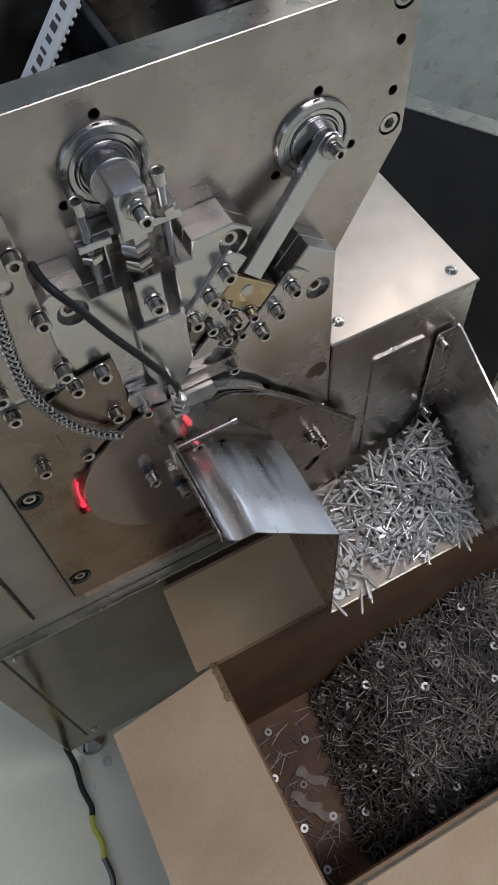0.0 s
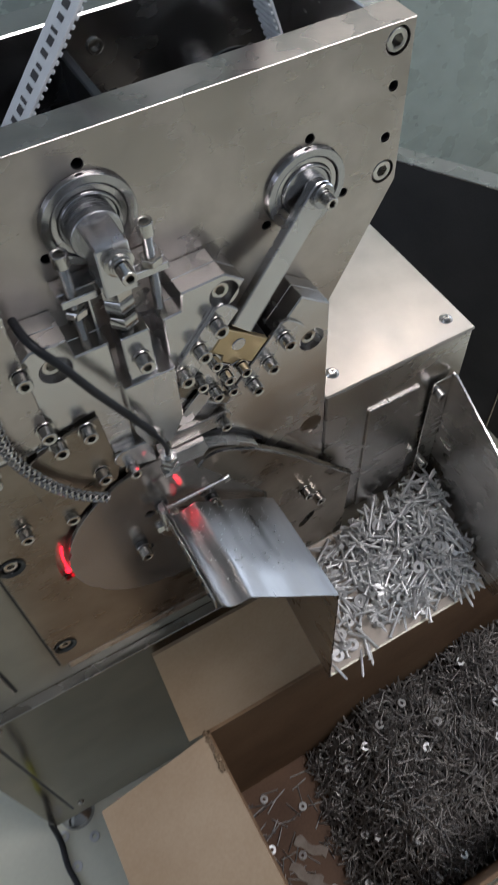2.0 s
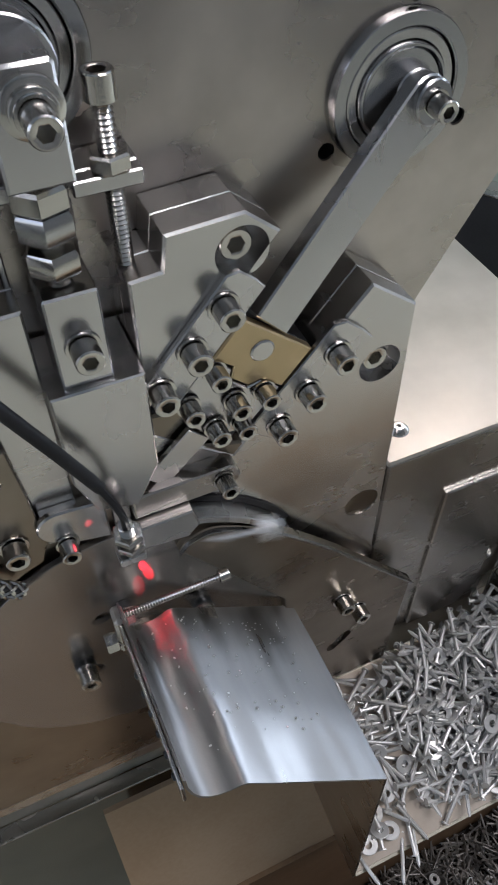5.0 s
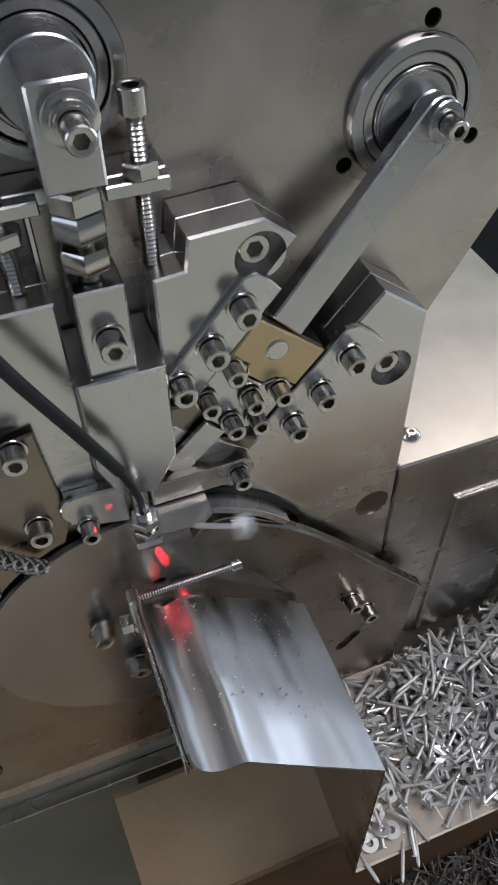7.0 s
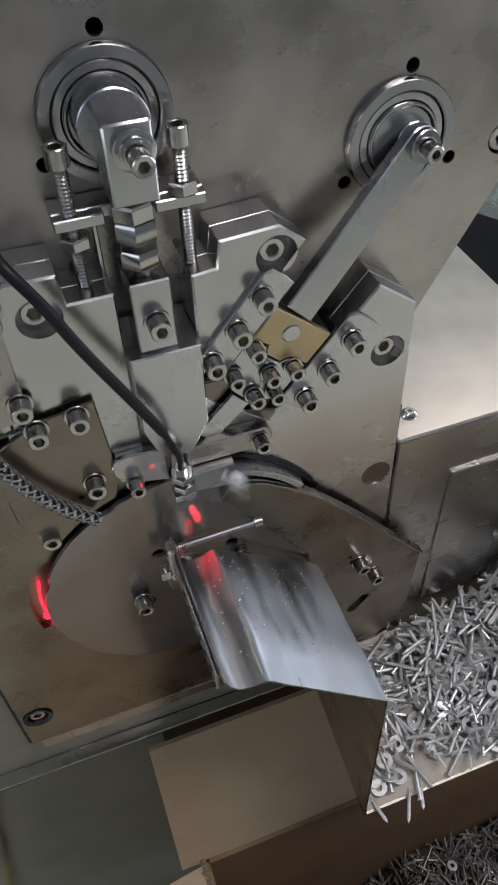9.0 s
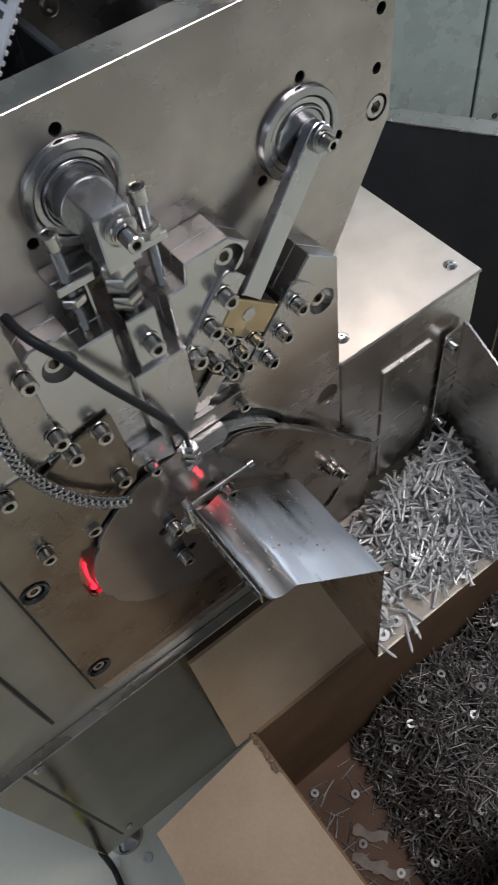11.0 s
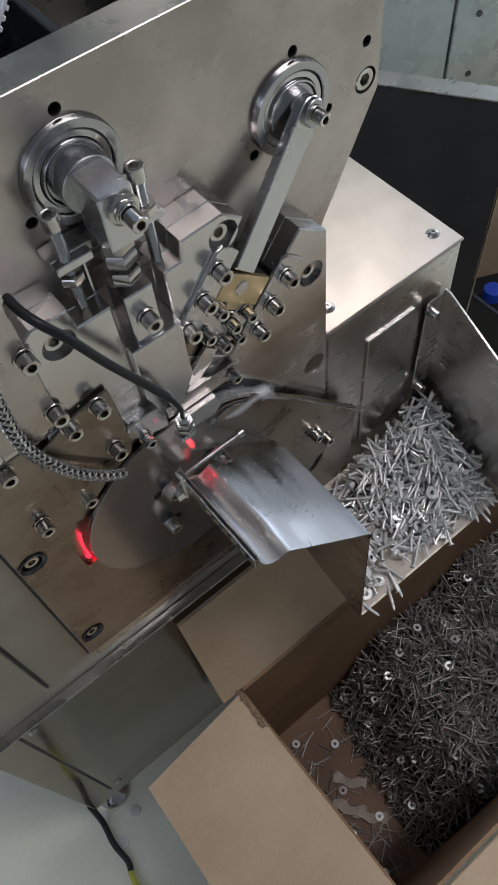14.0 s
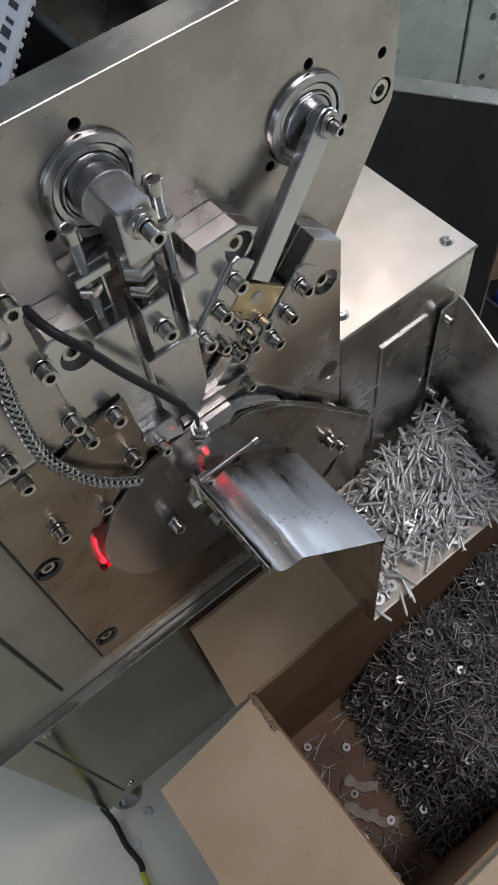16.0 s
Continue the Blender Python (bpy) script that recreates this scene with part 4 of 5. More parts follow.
def junction_box():
    th = thing("side_box", (0.085, 0.05, 0.70), "brushed stainless box with screwed lid beside the frame", "metal box")
    bm = B()
    box(bm, 0.0090, 0.1650, -0.0255, 0.30, 0.7005, 0.9165, 0.0015)
    part("body", bm, M_STAINLESS, th)
    bm = B()
    box(bm, 0.0080, 0.1662, -0.0265, 0.3012, 0.9167, 0.9200, 0.0012)
    lid = part("lid", bm, M_LID, th, "pale brushed stainless lid")
    for x, y in ((0.0265, -0.006), (0.149, -0.005), (0.0265, 0.27), (0.149, 0.27)):
        piece("button_screw", BUTTON, lid, (x, y, 0.9200))
    bm = B()
    prism(bm, [(0.0560, 0.64 + 0.062), (0.1165, 0.702), (0.1135, 0.8695), (0.0565, 0.8695)], -0.0282, -0.0257, (), 0.0009)
    part("inspection_panel", bm, M_STAINLESS, th)


junction_box()


# ---- sensor, cable and braided hose ----
def sensor():
    th = thing("fibre_sensor", (-0.1435, -0.050, 0.975), "threaded steel fibre sensor with black cable", "sensor")
    a, b = Vector((-0.1425, -0.0475, 0.957)), Vector((-0.1445, -0.0520, 0.986))
    d = (b - a).normalized()
    bm = B()
    thread(bm, a, b, 0.0036, 0.0008)
    part("barrel", bm, M_SCREW, th)
    for f in (0.30, 0.62):
        bm = B()
        hexnut(bm, a + d * (0.029 * f), a + d * (0.029 * f + 0.0045), 0.0068)
        part("hex_nut", bm, M_SCREW, th)
    bm = B()
    sweep(bm, spline([b - d * 0.002, b + d * 0.009, (-0.1475, -0.053, 1.004), (-0.1525, -0.0505, 1.017)], 6), 0.0017, 8)
    part("lead", bm, M_RUBBER, th)
    bm = B()
    sweep(bm, spline([(-0.1508, -0.0508, 1.0130), (-0.1630, -0.049, 1.0380), (-0.1795, -0.048, 1.0720), (-0.1920, -0.046, 1.1000), (-0.2015, -0.041, 1.1160), (-0.2055, -0.031, 1.1200), (-0.2065, -0.016, 1.1190)], 6), 0.0028, 12)
    part("cable", bm, M_RUBBER, th, "thick black rubber cable")
    bm = B()
    box(bm, -0.1500, -0.1380, -0.0535, -0.0436, 0.958, 0.9625, 0.0006)
    part("mount", bm, M_MOVE, th)
    # the sensor's red beams
    for name, loc, target, power in (("sensor_beam", (-0.1412, -0.0500, 0.9535), (-0.1380, -0.0355, 0.9265), 1.6), ("sensor_beam", (-0.1412, -0.0500, 0.9535), (-0.1362, -0.0355, 0.9195), 1.6), ("sensor_beam", (-0.1412, -0.0500, 0.9535), (-0.1420, -0.0355, 0.9120), 0.5), ("sensor_back_light", (-0.1500, -0.0530, 0.990), (-0.156, -0.040, 0.978), 3.0)):
        data = bpy.data.lights.new(name, "SPOT")
        data.energy, data.color, data.spot_size, data.spot_blend, data.shadow_soft_size = power, (1.0, 0.02, 0.04), radians(8), 0.2, 0.0004
        new(name, data).matrix_world = look(loc, target)


sensor()


def hose():
    th = thing("braided_hose", (-0.23, -0.04, 1.0), "silver metal-braided hose hanging to the disc", "hose")
    path = spline([(-0.2330, -0.040, 1.190), (-0.2345, -0.040, 1.150), (-0.2375, -0.040, 1.111), (-0.2405, -0.040, 1.076), (-0.2400, -0.041, 1.036), (-0.2265, -0.041, 0.995), (-0.2100, -0.041, 0.967), (-0.1935, -0.040, 0.9485)], 12)
    bm = B()
    sweep(bm, path, 0.0029, 10)
    part("core", bm, M_RUBBER, th)
    dense = spline(path, 3)
    for k in range(4):
        for s in (1, -1):
            pts, run = [], 0.0
            for i, p in enumerate(dense):
                q = dense[min(i + 1, len(dense) - 1)] - dense[max(i - 1, 0)]
                run += q.length / 2
                t = q.normalized()
                u = t.cross(Vector((0, 1, 0))).normalized()
                w = t.cross(u)
                a = s * run / 0.0038 + k * math.pi / 2
                pts.append(p + (u * math.cos(a) + w * math.sin(a)) * (0.0034 + 0.0003 * math.sin(a * 3 + s)))
            bm = B()
            sweep(bm, pts, 0.00095, 5)
            part("braid_strand", bm, M_SCREW, th)


hose()


# ---- belts inside the frame ----
def belt(a, b, side, width, label, printed):
    """Toothed belt run from a to b; teeth on the side given."""
    th = thing("timing_belt", a, label, "belt", "timing belts")
    a, b, side = Vector(a), Vector(b), Vector(side).normalized()
    d = (b - a).normalized()
    nrm = d.cross(side).normalized()
    n = (b - a).length
    m = Matrix((side, d, nrm)).transposed().to_4x4()
    m.translation = a
    bm = B()
    box(bm, -width / 2, width / 2, 0, n, 0, 0.0018, 0.0003, m)
    part("band", bm, M_BELT, th)
    bm = B()
    for i in range(int(n / 0.005)):
        box(bm, -width / 2, width / 2, i * 0.005 + 0.001, i * 0.005 + 0.0036, -0.0018, -0.0001, 0.0004, m)
    part("teeth", bm, M_BELT, th)
    if printed:
        bm = B()
        for i in range(12):
            y = n * 0.20 + i * 0.0068
            box(bm, -0.0048, 0.0030 + 0.0012 * (i % 2), y, y + 0.0022 + 0.0012 * (i % 3), 0.0019, 0.0020, 0, m)
        part("print", bm, M_PRINT, th, "row of black printed bars")


belt((-0.186, 0.0625, 1.148), (-0.066, 0.0625, 1.290), (0, 1, 0), 0.025, "white toothed timing belt rising inside the frame", True)
belt((0.020, 0.0625, 1.160), (-0.030, 0.0625, 1.305), (0, -1, 0), 0.025, "white toothed timing belt run leaving the frame", False)


def pulleys():
    for x, z, r in ((-0.118, 1.118, 0.042), (-0.012, 1.140, 0.033)):
        th = thing("pulley", (x, 0.06, z), "dark toothed pulley inside the frame", "pulley", "belt pulleys")
        bm = B()
        lathe(bm, [(0, -0.045), (r + 0.004, -0.045), (r + 0.004, -0.047), (r, -0.048), (r, -0.075), (r + 0.004, -0.076), (r + 0.004, -0.078), (0, -0.078)], (x, 0, z), seg=36)
        part("wheel", bm, M_DARKSTEEL, th)
        bm = B()
        lathe(bm, [(0, -0.0302), (0.014, -0.0302), (0.014, -0.1115), (0, -0.1115)], (x, 0, z), seg=24)
        part("axle", bm, M_BRIGHT, th)


pulleys()


# ---- carton with the finished nails ----
CX0, CX1, CY0, CY1, CZ = -0.190, 0.47, -0.396, -0.0855, 0.447


def quad_board(bm, corners, t, cuts=6, wave=0.0012, seed=1):
    """A board of cardboard over four corners, a little wavy."""
    a, b, c, d = [Vector(p) for p in corners]
    nrm = (b - a).cross(d - a).normalized()
    rows = []
    for s in (0, 1):
        rows.append([[bm.verts.new((a.lerp(b, i / cuts)).lerp(d.lerp(c, i / cuts), j / cuts) + nrm * (s * t + wave * noise.noise(Vector((i * 0.7 + seed, j * 0.7, seed))))) for j in range(cuts + 1)] for i in range(cuts + 1)])
    for s in (0, 1):
        for i in range(cuts):
            for j in range(cuts):
                q = (rows[s][i][j], rows[s][i + 1][j], rows[s][i + 1][j + 1], rows[s][i][j + 1])
                bm.faces.new(q if s else q[::-1])
    for i in range(cuts):
        for f, g in (((i, 0), (i + 1, 0)), ((i + 1, cuts), (i, cuts)), ((0, i + 1), (0, i)), ((cuts, i), (cuts, i + 1))):
            bm.faces.new((rows[0][f[0]][f[1]], rows[0][g[0]][g[1]], rows[1][g[0]][g[1]], rows[1][f[0]][f[1]]))
    return bm


def carton():
    th = thing("cardboard_box", (0.1, -0.24, 0), "open brown cardboard box with spread flaps, oily bottom, walls coloured as shaded", "box")
    t = 0.005
    bm = B()
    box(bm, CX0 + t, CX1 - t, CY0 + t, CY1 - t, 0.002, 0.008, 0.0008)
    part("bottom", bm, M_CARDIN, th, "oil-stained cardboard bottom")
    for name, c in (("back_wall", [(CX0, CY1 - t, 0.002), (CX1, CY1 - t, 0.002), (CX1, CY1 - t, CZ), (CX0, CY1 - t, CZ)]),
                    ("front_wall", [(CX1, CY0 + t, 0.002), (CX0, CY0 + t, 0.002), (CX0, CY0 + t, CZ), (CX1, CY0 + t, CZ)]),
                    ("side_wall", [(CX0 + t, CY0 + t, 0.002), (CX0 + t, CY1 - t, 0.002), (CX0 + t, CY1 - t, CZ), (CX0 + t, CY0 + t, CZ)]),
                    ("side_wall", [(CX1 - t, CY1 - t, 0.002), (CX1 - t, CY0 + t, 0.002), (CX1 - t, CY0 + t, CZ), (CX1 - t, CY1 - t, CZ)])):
        # walls take the darker board colour that stands in for shade
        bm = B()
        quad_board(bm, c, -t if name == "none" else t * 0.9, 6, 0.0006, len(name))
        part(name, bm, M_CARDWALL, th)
    bm = B()
    quad_board(bm, [(-0.208, CY1 - 0.0055, CZ - 0.002), (CX1, CY1 - 0.0055, CZ - 0.002), (CX1, -0.0345, 0.621), (-0.206, -0.0375, 0.617)], -0.0048, 8, 0.0016, 3)
    part("back_flap", bm, M_CARD, th, "raised flap leaning on the machine")
    bm = B()
    quad_board(bm, [(CX0 + 0.0055, CY0 - 0.003, CZ + 0.004), (CX0 + 0.0055, CY1 - 0.010, CZ + 0.004), (-0.337, -0.103, 0.416), (-0.345, CY0 - 0.010, 0.412)], -0.0045, 8, 0.0022, 5)
    part("side_flap", bm, M_CARD, th, "side flap folded outwards")
    bm = B()
    quad_board(bm, [(CX1, CY0, CZ), (CX0 + 0.006, CY0, CZ), (CX0 + 0.01, CY0 - 0.13, 0.41), (CX1, CY0 - 0.13, 0.40)], -0.0045, 8, 0.002, 9)
    part("front_flap", bm, M_CARD, th, "front flap folded outwards")
    # torn corner between the two flaps
    rnd = random.Random(4)
    bm = B()
    for i in range(40):
        y = CY1 - 0.004 - 0.055 * rnd.random()
        box(bm, -0.0022, 0.0022, -0.003 - 0.003 * rnd.random(), 0.003, -0.0006, 0.0006, 0, Matrix.Translation((CX0 + 0.002 + 0.003 * rnd.random(), y, CZ + 0.002 + 0.003 * rnd.random())) @ Euler((rnd.uniform(-0.6, 0.6), rnd.uniform(-0.8, 0.8), rnd.uniform(-0.5, 0.5))).to_matrix().to_4x4())
    part("torn_edge", bm, M_CARDEDGE, th, "torn corrugated edge")


carton()


# ---- nails and washers ----
def nail_mesh(name, material, n=0.029, r=0.0013, seg=6):
    bm = B()
    lathe(bm, [(0, -n / 2 - 0.001), (r * 0.6, -n / 2 + 0.0008), (r, -n / 2 + 0.003), (r, n / 2 - 0.0006), (r * 2.0, n / 2 - 0.0004), (r * 2.1, n / 2 + 0.0006), (0, n / 2 + 0.0010)], (0, 0, 0), (0, 0, 1), seg)
    return mesh_of(name, bm, material, True)


def heap_object(name, spots, material, label, category, n=0.029, r=0.0013):
    """Many nails in one mesh."""
    prof = [(r * 0.4, -n / 2), (r, -n / 2 + 0.003), (r, n / 2 - 0.0006), (r * 2.0, n / 2 - 0.0003), (r * 2.0, n / 2 + 0.0006)]
    seg = 7
    ring = np.array([(math.cos(2 * math.pi * k / seg), math.sin(2 * math.pi * k / seg)) for k in range(seg)])
    base = np.concatenate([np.column_stack([ring * a, np.full(seg, h)]) for a, h in prof])
    fb = []
    for i in range(len(prof) - 1):
        fb += [(i * seg + k, i * seg + (k + 1) % seg, (i + 1) * seg + (k + 1) % seg, (i + 1) * seg + k) for k in range(seg)]
    fb += [tuple(range(seg))[::-1], tuple(range((len(prof) - 1) * seg, len(prof) * seg))]
    verts, faces = [], []
    for i, m in enumerate(spots):
        rot = np.array(m.to_3x3())
        verts.append(base @ rot.T + np.array(m.translation))
        o = i * len(base)
        faces += [tuple(o + v for v in f) for f in fb]
    me = bpy.data.meshes.new(name)
    me.from_pydata(np.concatenate(verts).tolist(), [], faces)
    me.materials.append(material)
    me.shade_smooth()
    me.set_sharp_from_angle(angle=radians(40))
    ob = new(name, me)
    ORIGIN[ob] = Vector((0, 0, 0))
    return tagged(ob, label, category, kind="stuff")


def lying(rnd, x, y, z, tilt=18):
    """A nail's pose: lying with its axis near the level."""
    e = Euler((radians(90 + rnd.gauss(0, tilt)), 0, rnd.uniform(0, 2 * math.pi)))
    m = e.to_matrix().to_4x4()
    m.translation = (x, y, z)
    return m


NAIL = nail_mesh("nail", M_NAIL, 0.034, 0.0015, 10)


def washer_mesh():
    bm = B()
    lathe(bm, [(0.0028, 0.0), (0.0066, 0.0), (0.0070, 0.0003), (0.0070, 0.0011), (0.0066, 0.0014), (0.0028, 0.0014), (0.0028, 0.0)], (0, 0, 0), (0, 0, 1), 20)
    return mesh_of("washer", bm, M_NAIL, True)


WASHER = washer_mesh()


def tray_floor(y):
    """Rise of the tray's leaning floor."""
    return max(0.0, TRAY_LEAN * (y + 0.1555))


def tray_height(x, y):
    """Top of the nails in the tray."""
    u, v = (x + 0.05) / 0.2, (y + 0.155) / 0.128
    return 0.639 + tray_floor(y) + 0.062 * max(0, u) ** 1.25 * max(0.0, min(1, v * 1.1)) ** 0.75


def tray_nails():
    rnd = random.Random(11)
    spots = []
    while len(spots) < 580:
        x, y = rnd.uniform(-0.042, 0.142), rnd.uniform(-0.150, -0.042)
        u, v = (x + 0.05) / 0.2, (y + 0.155) / 0.128
        if rnd.random() > 0.10 + 1.0 * u ** 1.2 * min(1, v * 2.5 + 0.25):
            continue
        low = 0.6355 + tray_floor(y)
        z = low + rnd.random() ** 0.6 * (tray_height(x, y) - low)
        m = lying(rnd, x, y, z, 26)
        tip = m @ Vector((0, 0, 0.017)), m @ Vector((0, 0, -0.017))
        if all(-0.052 < p.x < 0.149 and -0.165 < p.y < -0.031 and p.z > 0.634 + tray_floor(p.y) for p in tip):
            spots.append(m)
    heap_object("nail_heap", spots, M_NAIL, "heap of bright galvanised nails in the tray", "nails", 0.033, 0.0015)
    for i in range(46):
        x, y = rnd.uniform(-0.03, 0.135), rnd.uniform(-0.14, -0.05)
        m = lying(rnd, x, y, tray_height(x, y) + 0.002, 12)
        ob = new("nail", NAIL)
        ob.matrix_basis = m
        tagged(ob, "bright galvanised nail lying on the heap", "nail", "nails on the tray heap")
    for x, y, z, rx, ry in ((0.070, -0.146, 0.6395, 8, 6), (-0.037, -0.143, 0.6365, 12, -10), (-0.026, -0.139, 0.640, -20, 10), (-0.039, -0.136, 0.6345, 3, 4), (0.02, -0.135, 0.641, 25, 10), (0.052, -0.128, 0.648, 30, 14), (-0.01, -0.12, 0.6415, 18, -14), (0.08, -0.115, 0.665, 30, 8)):
        ob = new("washer", WASHER)
        ob.matrix_basis = pose(x, y, z + tray_floor(y), rx, ry, 0)
        tagged(ob, "bright zinc washer lying among the nails", "washer", "washers in the tray")
    for _ in range(34):
        x, y = rnd.uniform(-0.04, 0.125), rnd.uniform(-0.142, -0.05)
        ob = new("washer", WASHER)
        ob.matrix_basis = pose(x, y, tray_height(x, y) + rnd.uniform(-0.004, 0.002), rnd.uniform(-50, 50), rnd.uniform(-50, 50), 0)
        tagged(ob, "bright zinc washer lying among the nails", "washer", "washers in the tray")
    for x, y, z, rz, tip in ((-0.018, -0.160, 0.6365, 150, 96), (-0.004, -0.154, 0.6365, 158, 95), (0.128, -0.150, 0.646, 160, 97), (0.136, -0.146, 0.648, 165, 98), (0.121, -0.155, 0.641, 168, 96), (-0.045, -0.152, 0.6365, 190, 97)):
        ob = new("nail", NAIL)
        ob.matrix_basis = pose(x, y, z, tip, 0, rz)
        tagged(ob, "bright nail sticking out over the tray edge", "nail", "nails over the tray edge")


tray_nails()


def heap_height(x, y):
    """Top of the nail heap in the carton."""
    u = (x + 0.072 - 0.20 * (y + 0.22)) / 0.14
    u = max(0.0, min(1.0, u))
    s = u * u * (3 - 2 * u)
    side = min(1.0, max(0.0, (y - CY0) / 0.10)) ** 0.7
    return 0.010 + s * (0.150 + 0.05 * noise.noise(Vector((x * 9, y * 9, 1.0)))) * (0.5 + 0.5 * side)


def carton_nails():
    rnd = random.Random(21)
    spots = []
    while len(spots) < 5200:
        x, y = rnd.uniform(-0.14, CX1 - 0.02), rnd.uniform(CY0 + 0.02, CY1 - 0.02)
        h = heap_height(x, y)
        if h < 0.016:
            continue
        z = h + rnd.uniform(-0.020, 0.004)
        if z < 0.0115:
            continue
        spots.append(lying(rnd, x, y, z, 24))
    heap_object("nail_heap", spots, M_OILNAIL, "deep heap of oily grey nails in the cardboard box", "nails", 0.034, 0.0013)
    # dark sheet just below the nails puts shade into their gaps
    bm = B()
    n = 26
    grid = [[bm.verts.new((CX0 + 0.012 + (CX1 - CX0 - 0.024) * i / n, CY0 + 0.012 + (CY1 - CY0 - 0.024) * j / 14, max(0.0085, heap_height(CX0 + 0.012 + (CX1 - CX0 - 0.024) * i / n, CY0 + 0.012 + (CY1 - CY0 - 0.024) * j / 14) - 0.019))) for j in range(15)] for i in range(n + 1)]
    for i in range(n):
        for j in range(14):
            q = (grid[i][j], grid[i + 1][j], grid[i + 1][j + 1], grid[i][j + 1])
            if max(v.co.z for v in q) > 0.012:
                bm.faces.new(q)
    lone("heap_shade_sheet", bm, M_CORE, "near-black sheet under the nails, painted as shade in the gaps", "nails", kind="stuff")
    few = []
    for _ in range(90):
        few.append(lying(rnd, rnd.uniform(-0.185, -0.04), rnd.uniform(CY0 + 0.03, CY1 - 0.03), 0.0105, 2))
    heap_object("loose_nails", few, M_OILNAIL, "loose oily nails scattered on the cardboard bottom", "nails", 0.030, 0.0011)
    for k in range(30):
        x, y = rnd.uniform(-0.17, 0.30), rnd.uniform(CY0 + 0.03, CY1 - 0.03)
        ob = new("washer", WASHER)
        ob.matrix_basis = pose(x, y, heap_height(x, y) + 0.003, rnd.uniform(-15, 15), rnd.uniform(-15, 15), 0)
        tagged(ob, "small zinc washer lying in the cardboard box", "washer", "washers in the box")


carton_nails()


def carton_litter():
    rnd = random.Random(31)
    for x, y, a in ((-0.128, -0.255, -55), (-0.110, -0.285, -50), (-0.100, -0.225, -50)):
        bm = B()
        rows = []
        for i in range(9):
            w = 0.006 + 0.004 * rnd.random()
            rows.append([bm.verts.new((-0.028 + 0.007 * i, s * w + 0.003 * math.sin(i * 1.1), 0.0105 + 0.003 * rnd.random() + t)) for t in (0, 0.0006) for s in (-1, 1)])
        for p, q in zip(rows, rows[1:]):
            bm.faces.new((p[0], p[1], q[1], q[0]))
            bm.faces.new((p[2], q[2], q[3], p[3]))
            bm.faces.new((p[0], q[0], q[2], p[2]))
            bm.faces.new((p[1], p[3], q[3], q[1]))
        bm.faces.new((rows[0][0], rows[0][2], rows[0][3], rows[0][1]))
        bm.faces.new((rows[-1][0], rows[-1][1], rows[-1][3], rows[-1][2]))
        bmesh.ops.transform(bm, matrix=pose(x, y, 0, 0, 0, a), verts=bm.verts)
        lone("paper_scrap", bm, M_SCRAP, "crumpled pale paper scrap on the box bottom", "paper scrap", "scraps in the box")
    bm = B()
    sweep(bm, spline([(-0.112, -0.385, 0.012), (-0.075, -0.33, 0.022), (-0.03, -0.27, 0.075), (0.0, -0.22, 0.12)], 8), 0.0007, 6)
    lone("thin_wire", bm, M_OILNAIL, "thin bent wire lying across the nail heap", "wire")


carton_litter()


# ---- on the floor ----
def floor_things():
    th = thing("earth_cable", (-0.46, -0.1, 0), "black and yellow-green earth cable on the floor", "cable")
    bm = B()
    sweep(bm, spline([(-0.455, 0.01, 0.06), (-0.458, -0.012, 0.012), (-0.462, -0.05, 0.006), (-0.458, -0.085, 0.006), (-0.462, -0.10, 0.006)], 6), 0.005, 10)
    part("black_sleeve", bm, M_RUBBER, th)
    bm = B()
    sweep(bm, spline([(-0.462, -0.098, 0.006), (-0.466, -0.12, 0.006), (-0.462, -0.145, 0.006), (-0.468, -0.17, 0.006)], 6), 0.0045, 10)
    part("yellow_wire", bm, M_YELLOW, th, "yellow-green wire")
    bm = B()
    sweep(bm, spline([(-0.468, -0.168, 0.0055), (-0.466, -0.20, 0.0055), (-0.475, -0.24, 0.0055), (-0.470, -0.30, 0.0055), (-0.49, -0.42, 0.0055)], 6), 0.0048, 10)
    part("dark_wire", bm, M_DARKSTEEL, th)
    for x, y in ((-0.407, -0.030), (-0.452, -0.005), (-0.4494, -0.0578)):
        ob = new("washer", WASHER)
        ob.matrix_basis = pose(x, y, 0.0002) @ Matrix.Scale(1.25, 4)
        tagged(ob, "bright zinc washer lying on the floor", "washer", "washers on the floor")


floor_things()


# ---- nails that leave the disc while the machine runs ----
CYCLE = 0.29
LEAVE = [0.10 + CYCLE * k for k in range(55)]


def capped_nail():
    """A nail with its round washer under the head."""
    n, r = 0.034, 0.0015
    bm = B()
    lathe(bm, [(0, -n / 2 - 0.001), (r, -n / 2 + 0.003), (r, n / 2 - 0.004), (0.0062, n / 2 - 0.0038), (0.0068, n / 2 - 0.0030), (0.0062, n / 2 - 0.0020), (0.0036, n / 2 - 0.0008), (0.0034, n / 2 + 0.0006), (0, n / 2 + 0.0012)], (0, 0, 0), (0, 0, 1), 14)
    return mesh_of("nail", bm, M_NAIL, True)


CAPNAIL = capped_nail()


def flying_nails():
    made = []
    for k, t in enumerate(LEAVE):
        ob = new("nail", CAPNAIL)
        ob.location = (-0.30 + 0.008 * k, 0.10, 0.80)
        made.append((t, tagged(ob, "bright galvanised nail thrown from the disc into the tray", "nail", "nails leaving the disc")))
    return made


flyers = flying_nails()


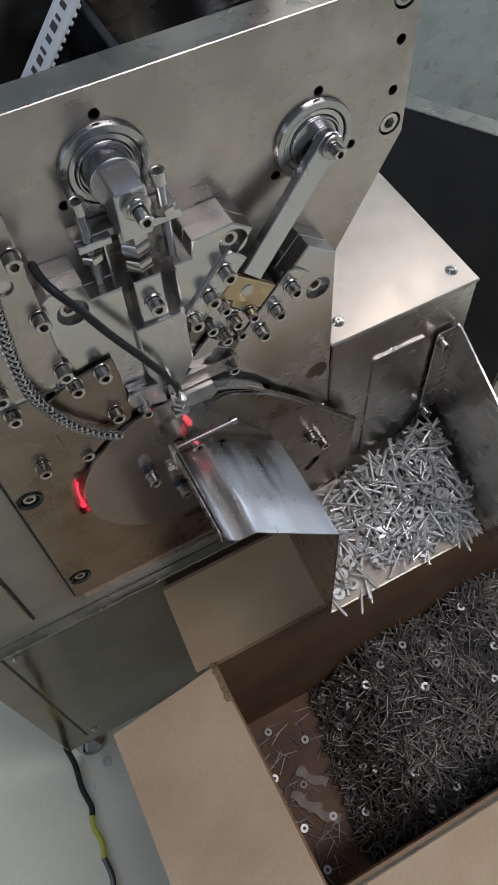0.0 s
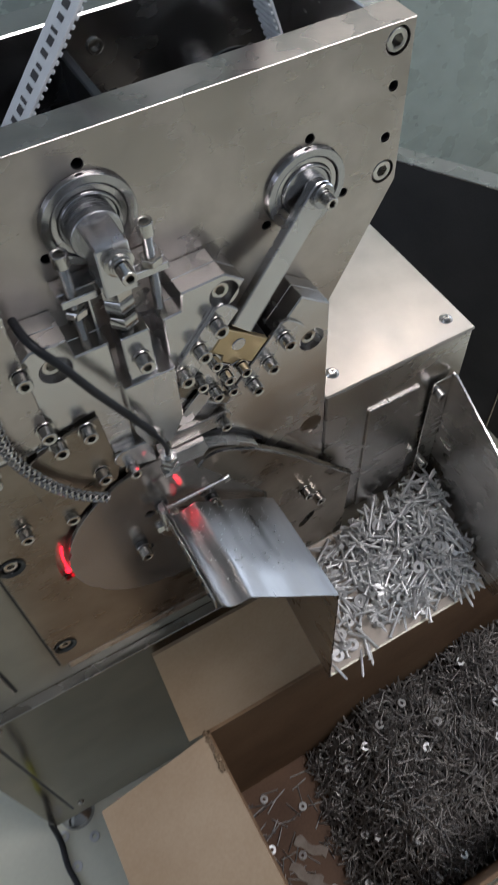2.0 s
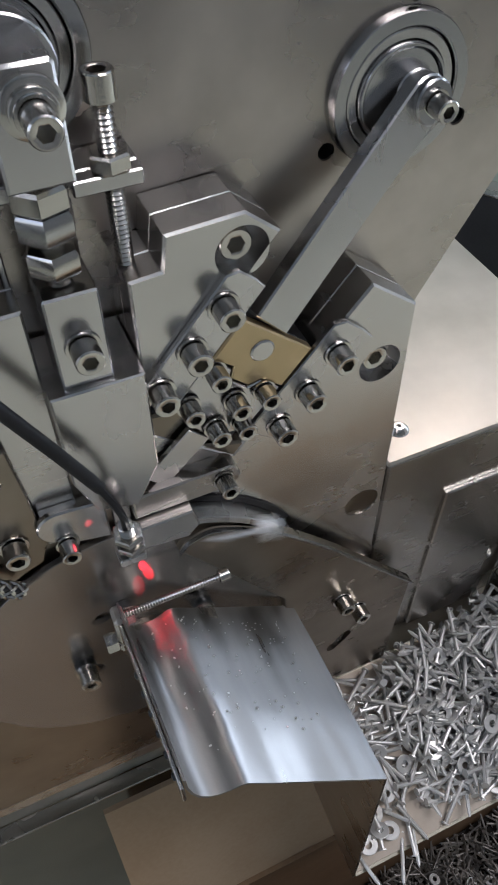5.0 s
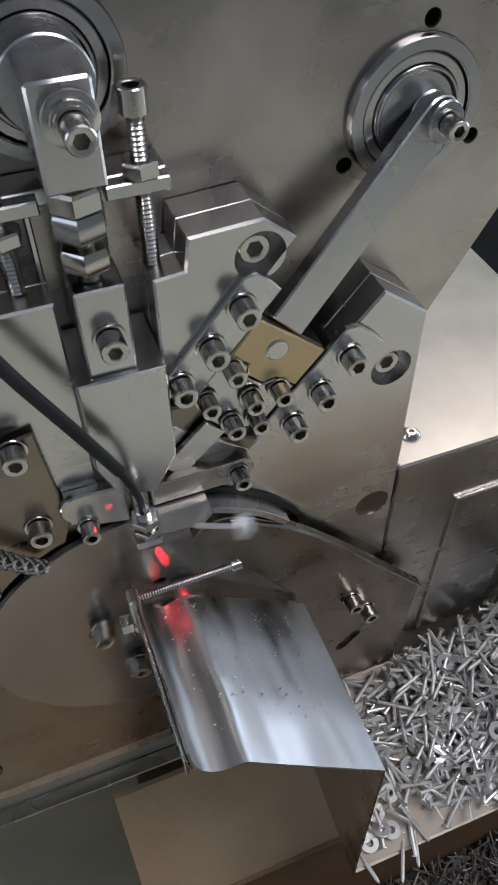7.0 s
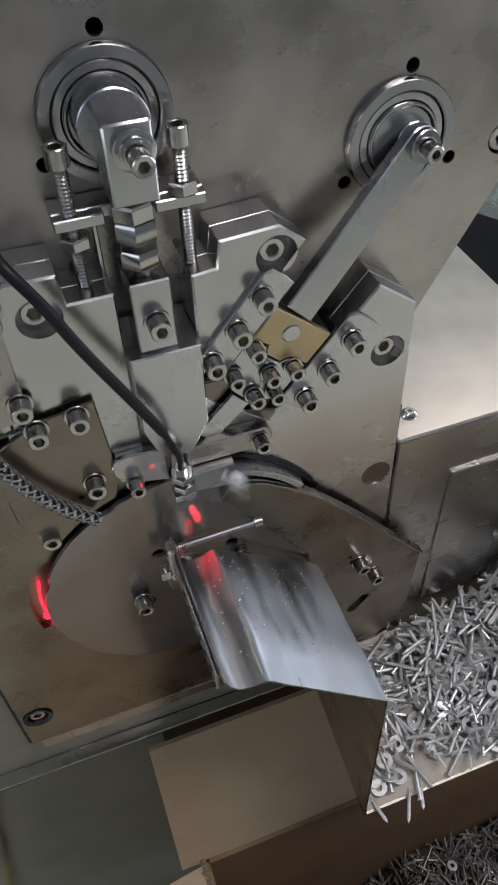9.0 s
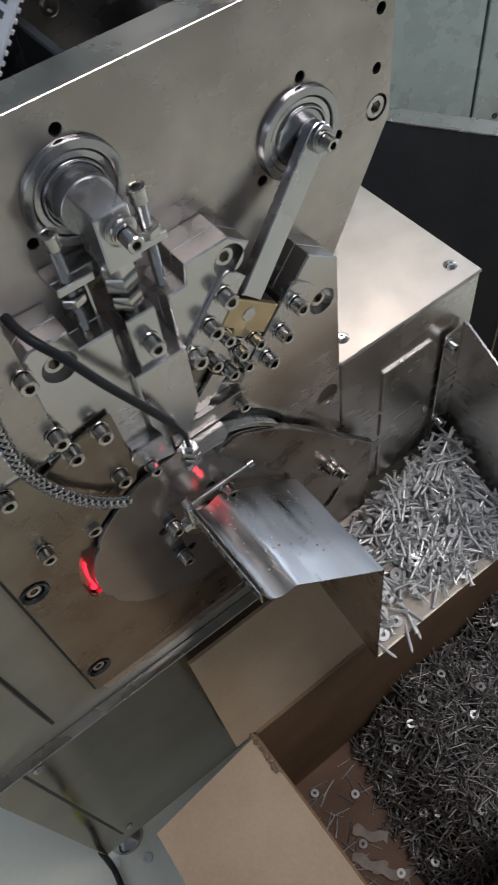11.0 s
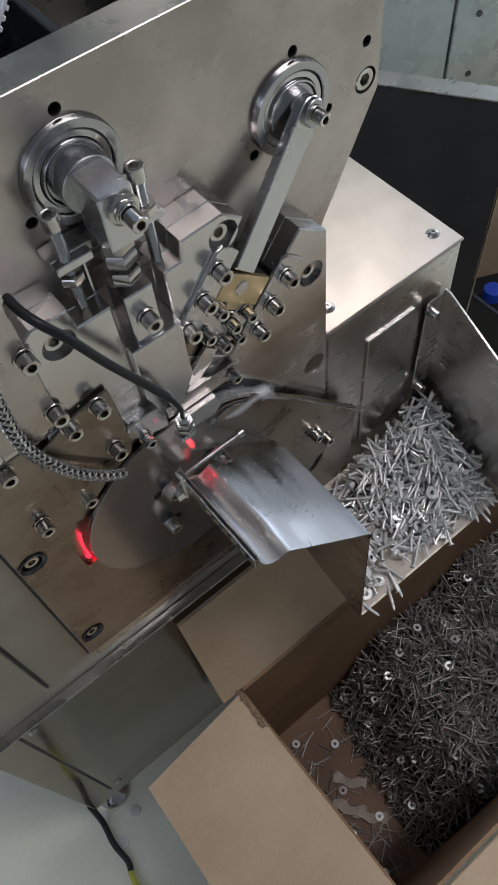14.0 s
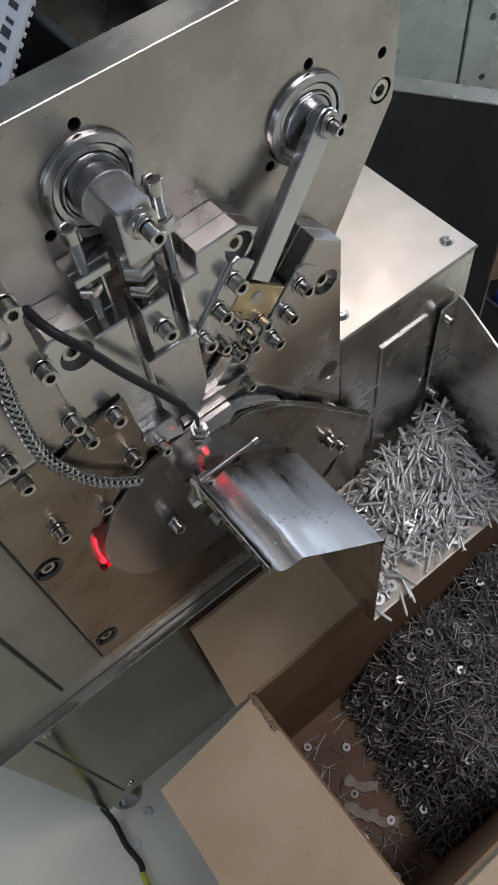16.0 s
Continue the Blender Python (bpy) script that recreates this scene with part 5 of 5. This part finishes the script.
# ---- what moves ----
def motions():
    step = CYCLE / 24
    times = [i * step for i in range(int(16 / step) + 1)] + [16.0]

    def turned(t):
        """The shafts rest, then go round once in the last part of each cycle."""
        k, f = divmod(t - 0.004, CYCLE)
        f = min(1.0, max(0.0, (f - 0.165) / 0.125))
        return 360 * (k + f * f * (3 - 2 * f))

    turn = [turned(t) for t in times]
    walk(shaft_punch, [(t, pose(-0.1455, 0, 1.1545, 0, a + 180, 0)) for t, a in zip(times, turn)])
    # the eccentric rests above its shaft's centre and is carried round it
    rows_rod, rows_slide, rows_bar, rows_carriage, rows_disc, rows_feed = [], [], [], [], [], []
    d = Vector((-0.645, -0.764))
    for t, a in zip(times, turn):
        px, pz = 0.0035 * math.sin(radians(a)), 0.0035 * math.cos(radians(a)) - 0.0035
        swing = math.degrees(math.asin(px / 0.08))
        rows_rod.append((t, pose(-0.145 + px, -0.02, 1.1535 + pz, 0, 0.55 * swing, 0)))
        rows_slide.append((t, pose(-0.141, -0.016, 1.03 + pz, 0, 0, 0)))
        b = radians(5.7 - 20 * (1 - math.cos(radians(a))))
        rows_feed.append((t, pose(-0.003, 0, 1.118, 0, math.degrees(b), 0)))
        qx, qz = 0.0090 * math.sin(b), 0.0090 * math.cos(b) - 0.0090
        s = qx * d.x + qz * d.y
        off = qx * 0.764 - qz * 0.645
        rows_bar.append((t, pose(-0.003 + qx, -0.025, 1.130 + qz, 0, -math.degrees(off / 0.1), 0)))
        rows_carriage.append((t, pose(-0.07 + d.x * s, -0.03, 1.02 + d.y * s)))
        k, f = divmod(t / CYCLE, 1.0)
        f = min(1.0, f / 0.55)
        rows_disc.append((t, pose(DISC.x, DISC.y, DISC.z, 0, 60 * (k + f * f * (3 - 2 * f)), 0)))
    walk(shaft_feed, rows_feed)
    rnd = random.Random(5)
    for k, (t0, ob) in enumerate(flyers):
        x, y = rnd.uniform(0.03, 0.11), rnd.uniform(-0.12, -0.06)
        home = pose(-0.30 + 0.008 * k, 0.10, 0.80, 80, 0, 20)
        a = rnd.uniform(-25, 25)
        rows = [(0.0, home)] if t0 > 0.5 else []
        if t0 > 0.5:
            rows += [(t0 - 0.30, home), (t0 - 0.12, pose(-0.127, -0.022, 0.955, 85, 0, 40))]
        else:
            rows += [(0.0, pose(-0.127, -0.022, 0.955, 85, 0, 40))]
        rows += [(t0 - 0.05, pose(-0.110, -0.050, 0.953, 70, 0, 60 + a)), (t0, pose(-0.060, -0.053, 0.927, 50, 0, 75 + a)), (t0 + 0.05, pose(-0.015, -0.058, 0.888, 30, 10, 95 + a)), (t0 + 0.10, pose(0.030, -0.066, 0.828, 45, 20, 110 + a)), (t0 + 0.17, pose((0.04 + x) / 2, (y - 0.066) / 2, 0.745, 70, 15, 120 + a)), (t0 + 0.23, pose(x, y, tray_height(x, y) + 0.004, 92, 0, 130 + a))]
        rows.append((16.0, rows[-1][1]))
        walk(ob, [r for r in rows if 0 <= r[0] <= 16.0])
    walk(rod_punch, rows_rod)
    walk(slide_punch, rows_slide)
    walk(bar_feed, rows_bar)
    walk(slide_feed, rows_carriage)
    walk(disc, rows_disc)


motions()
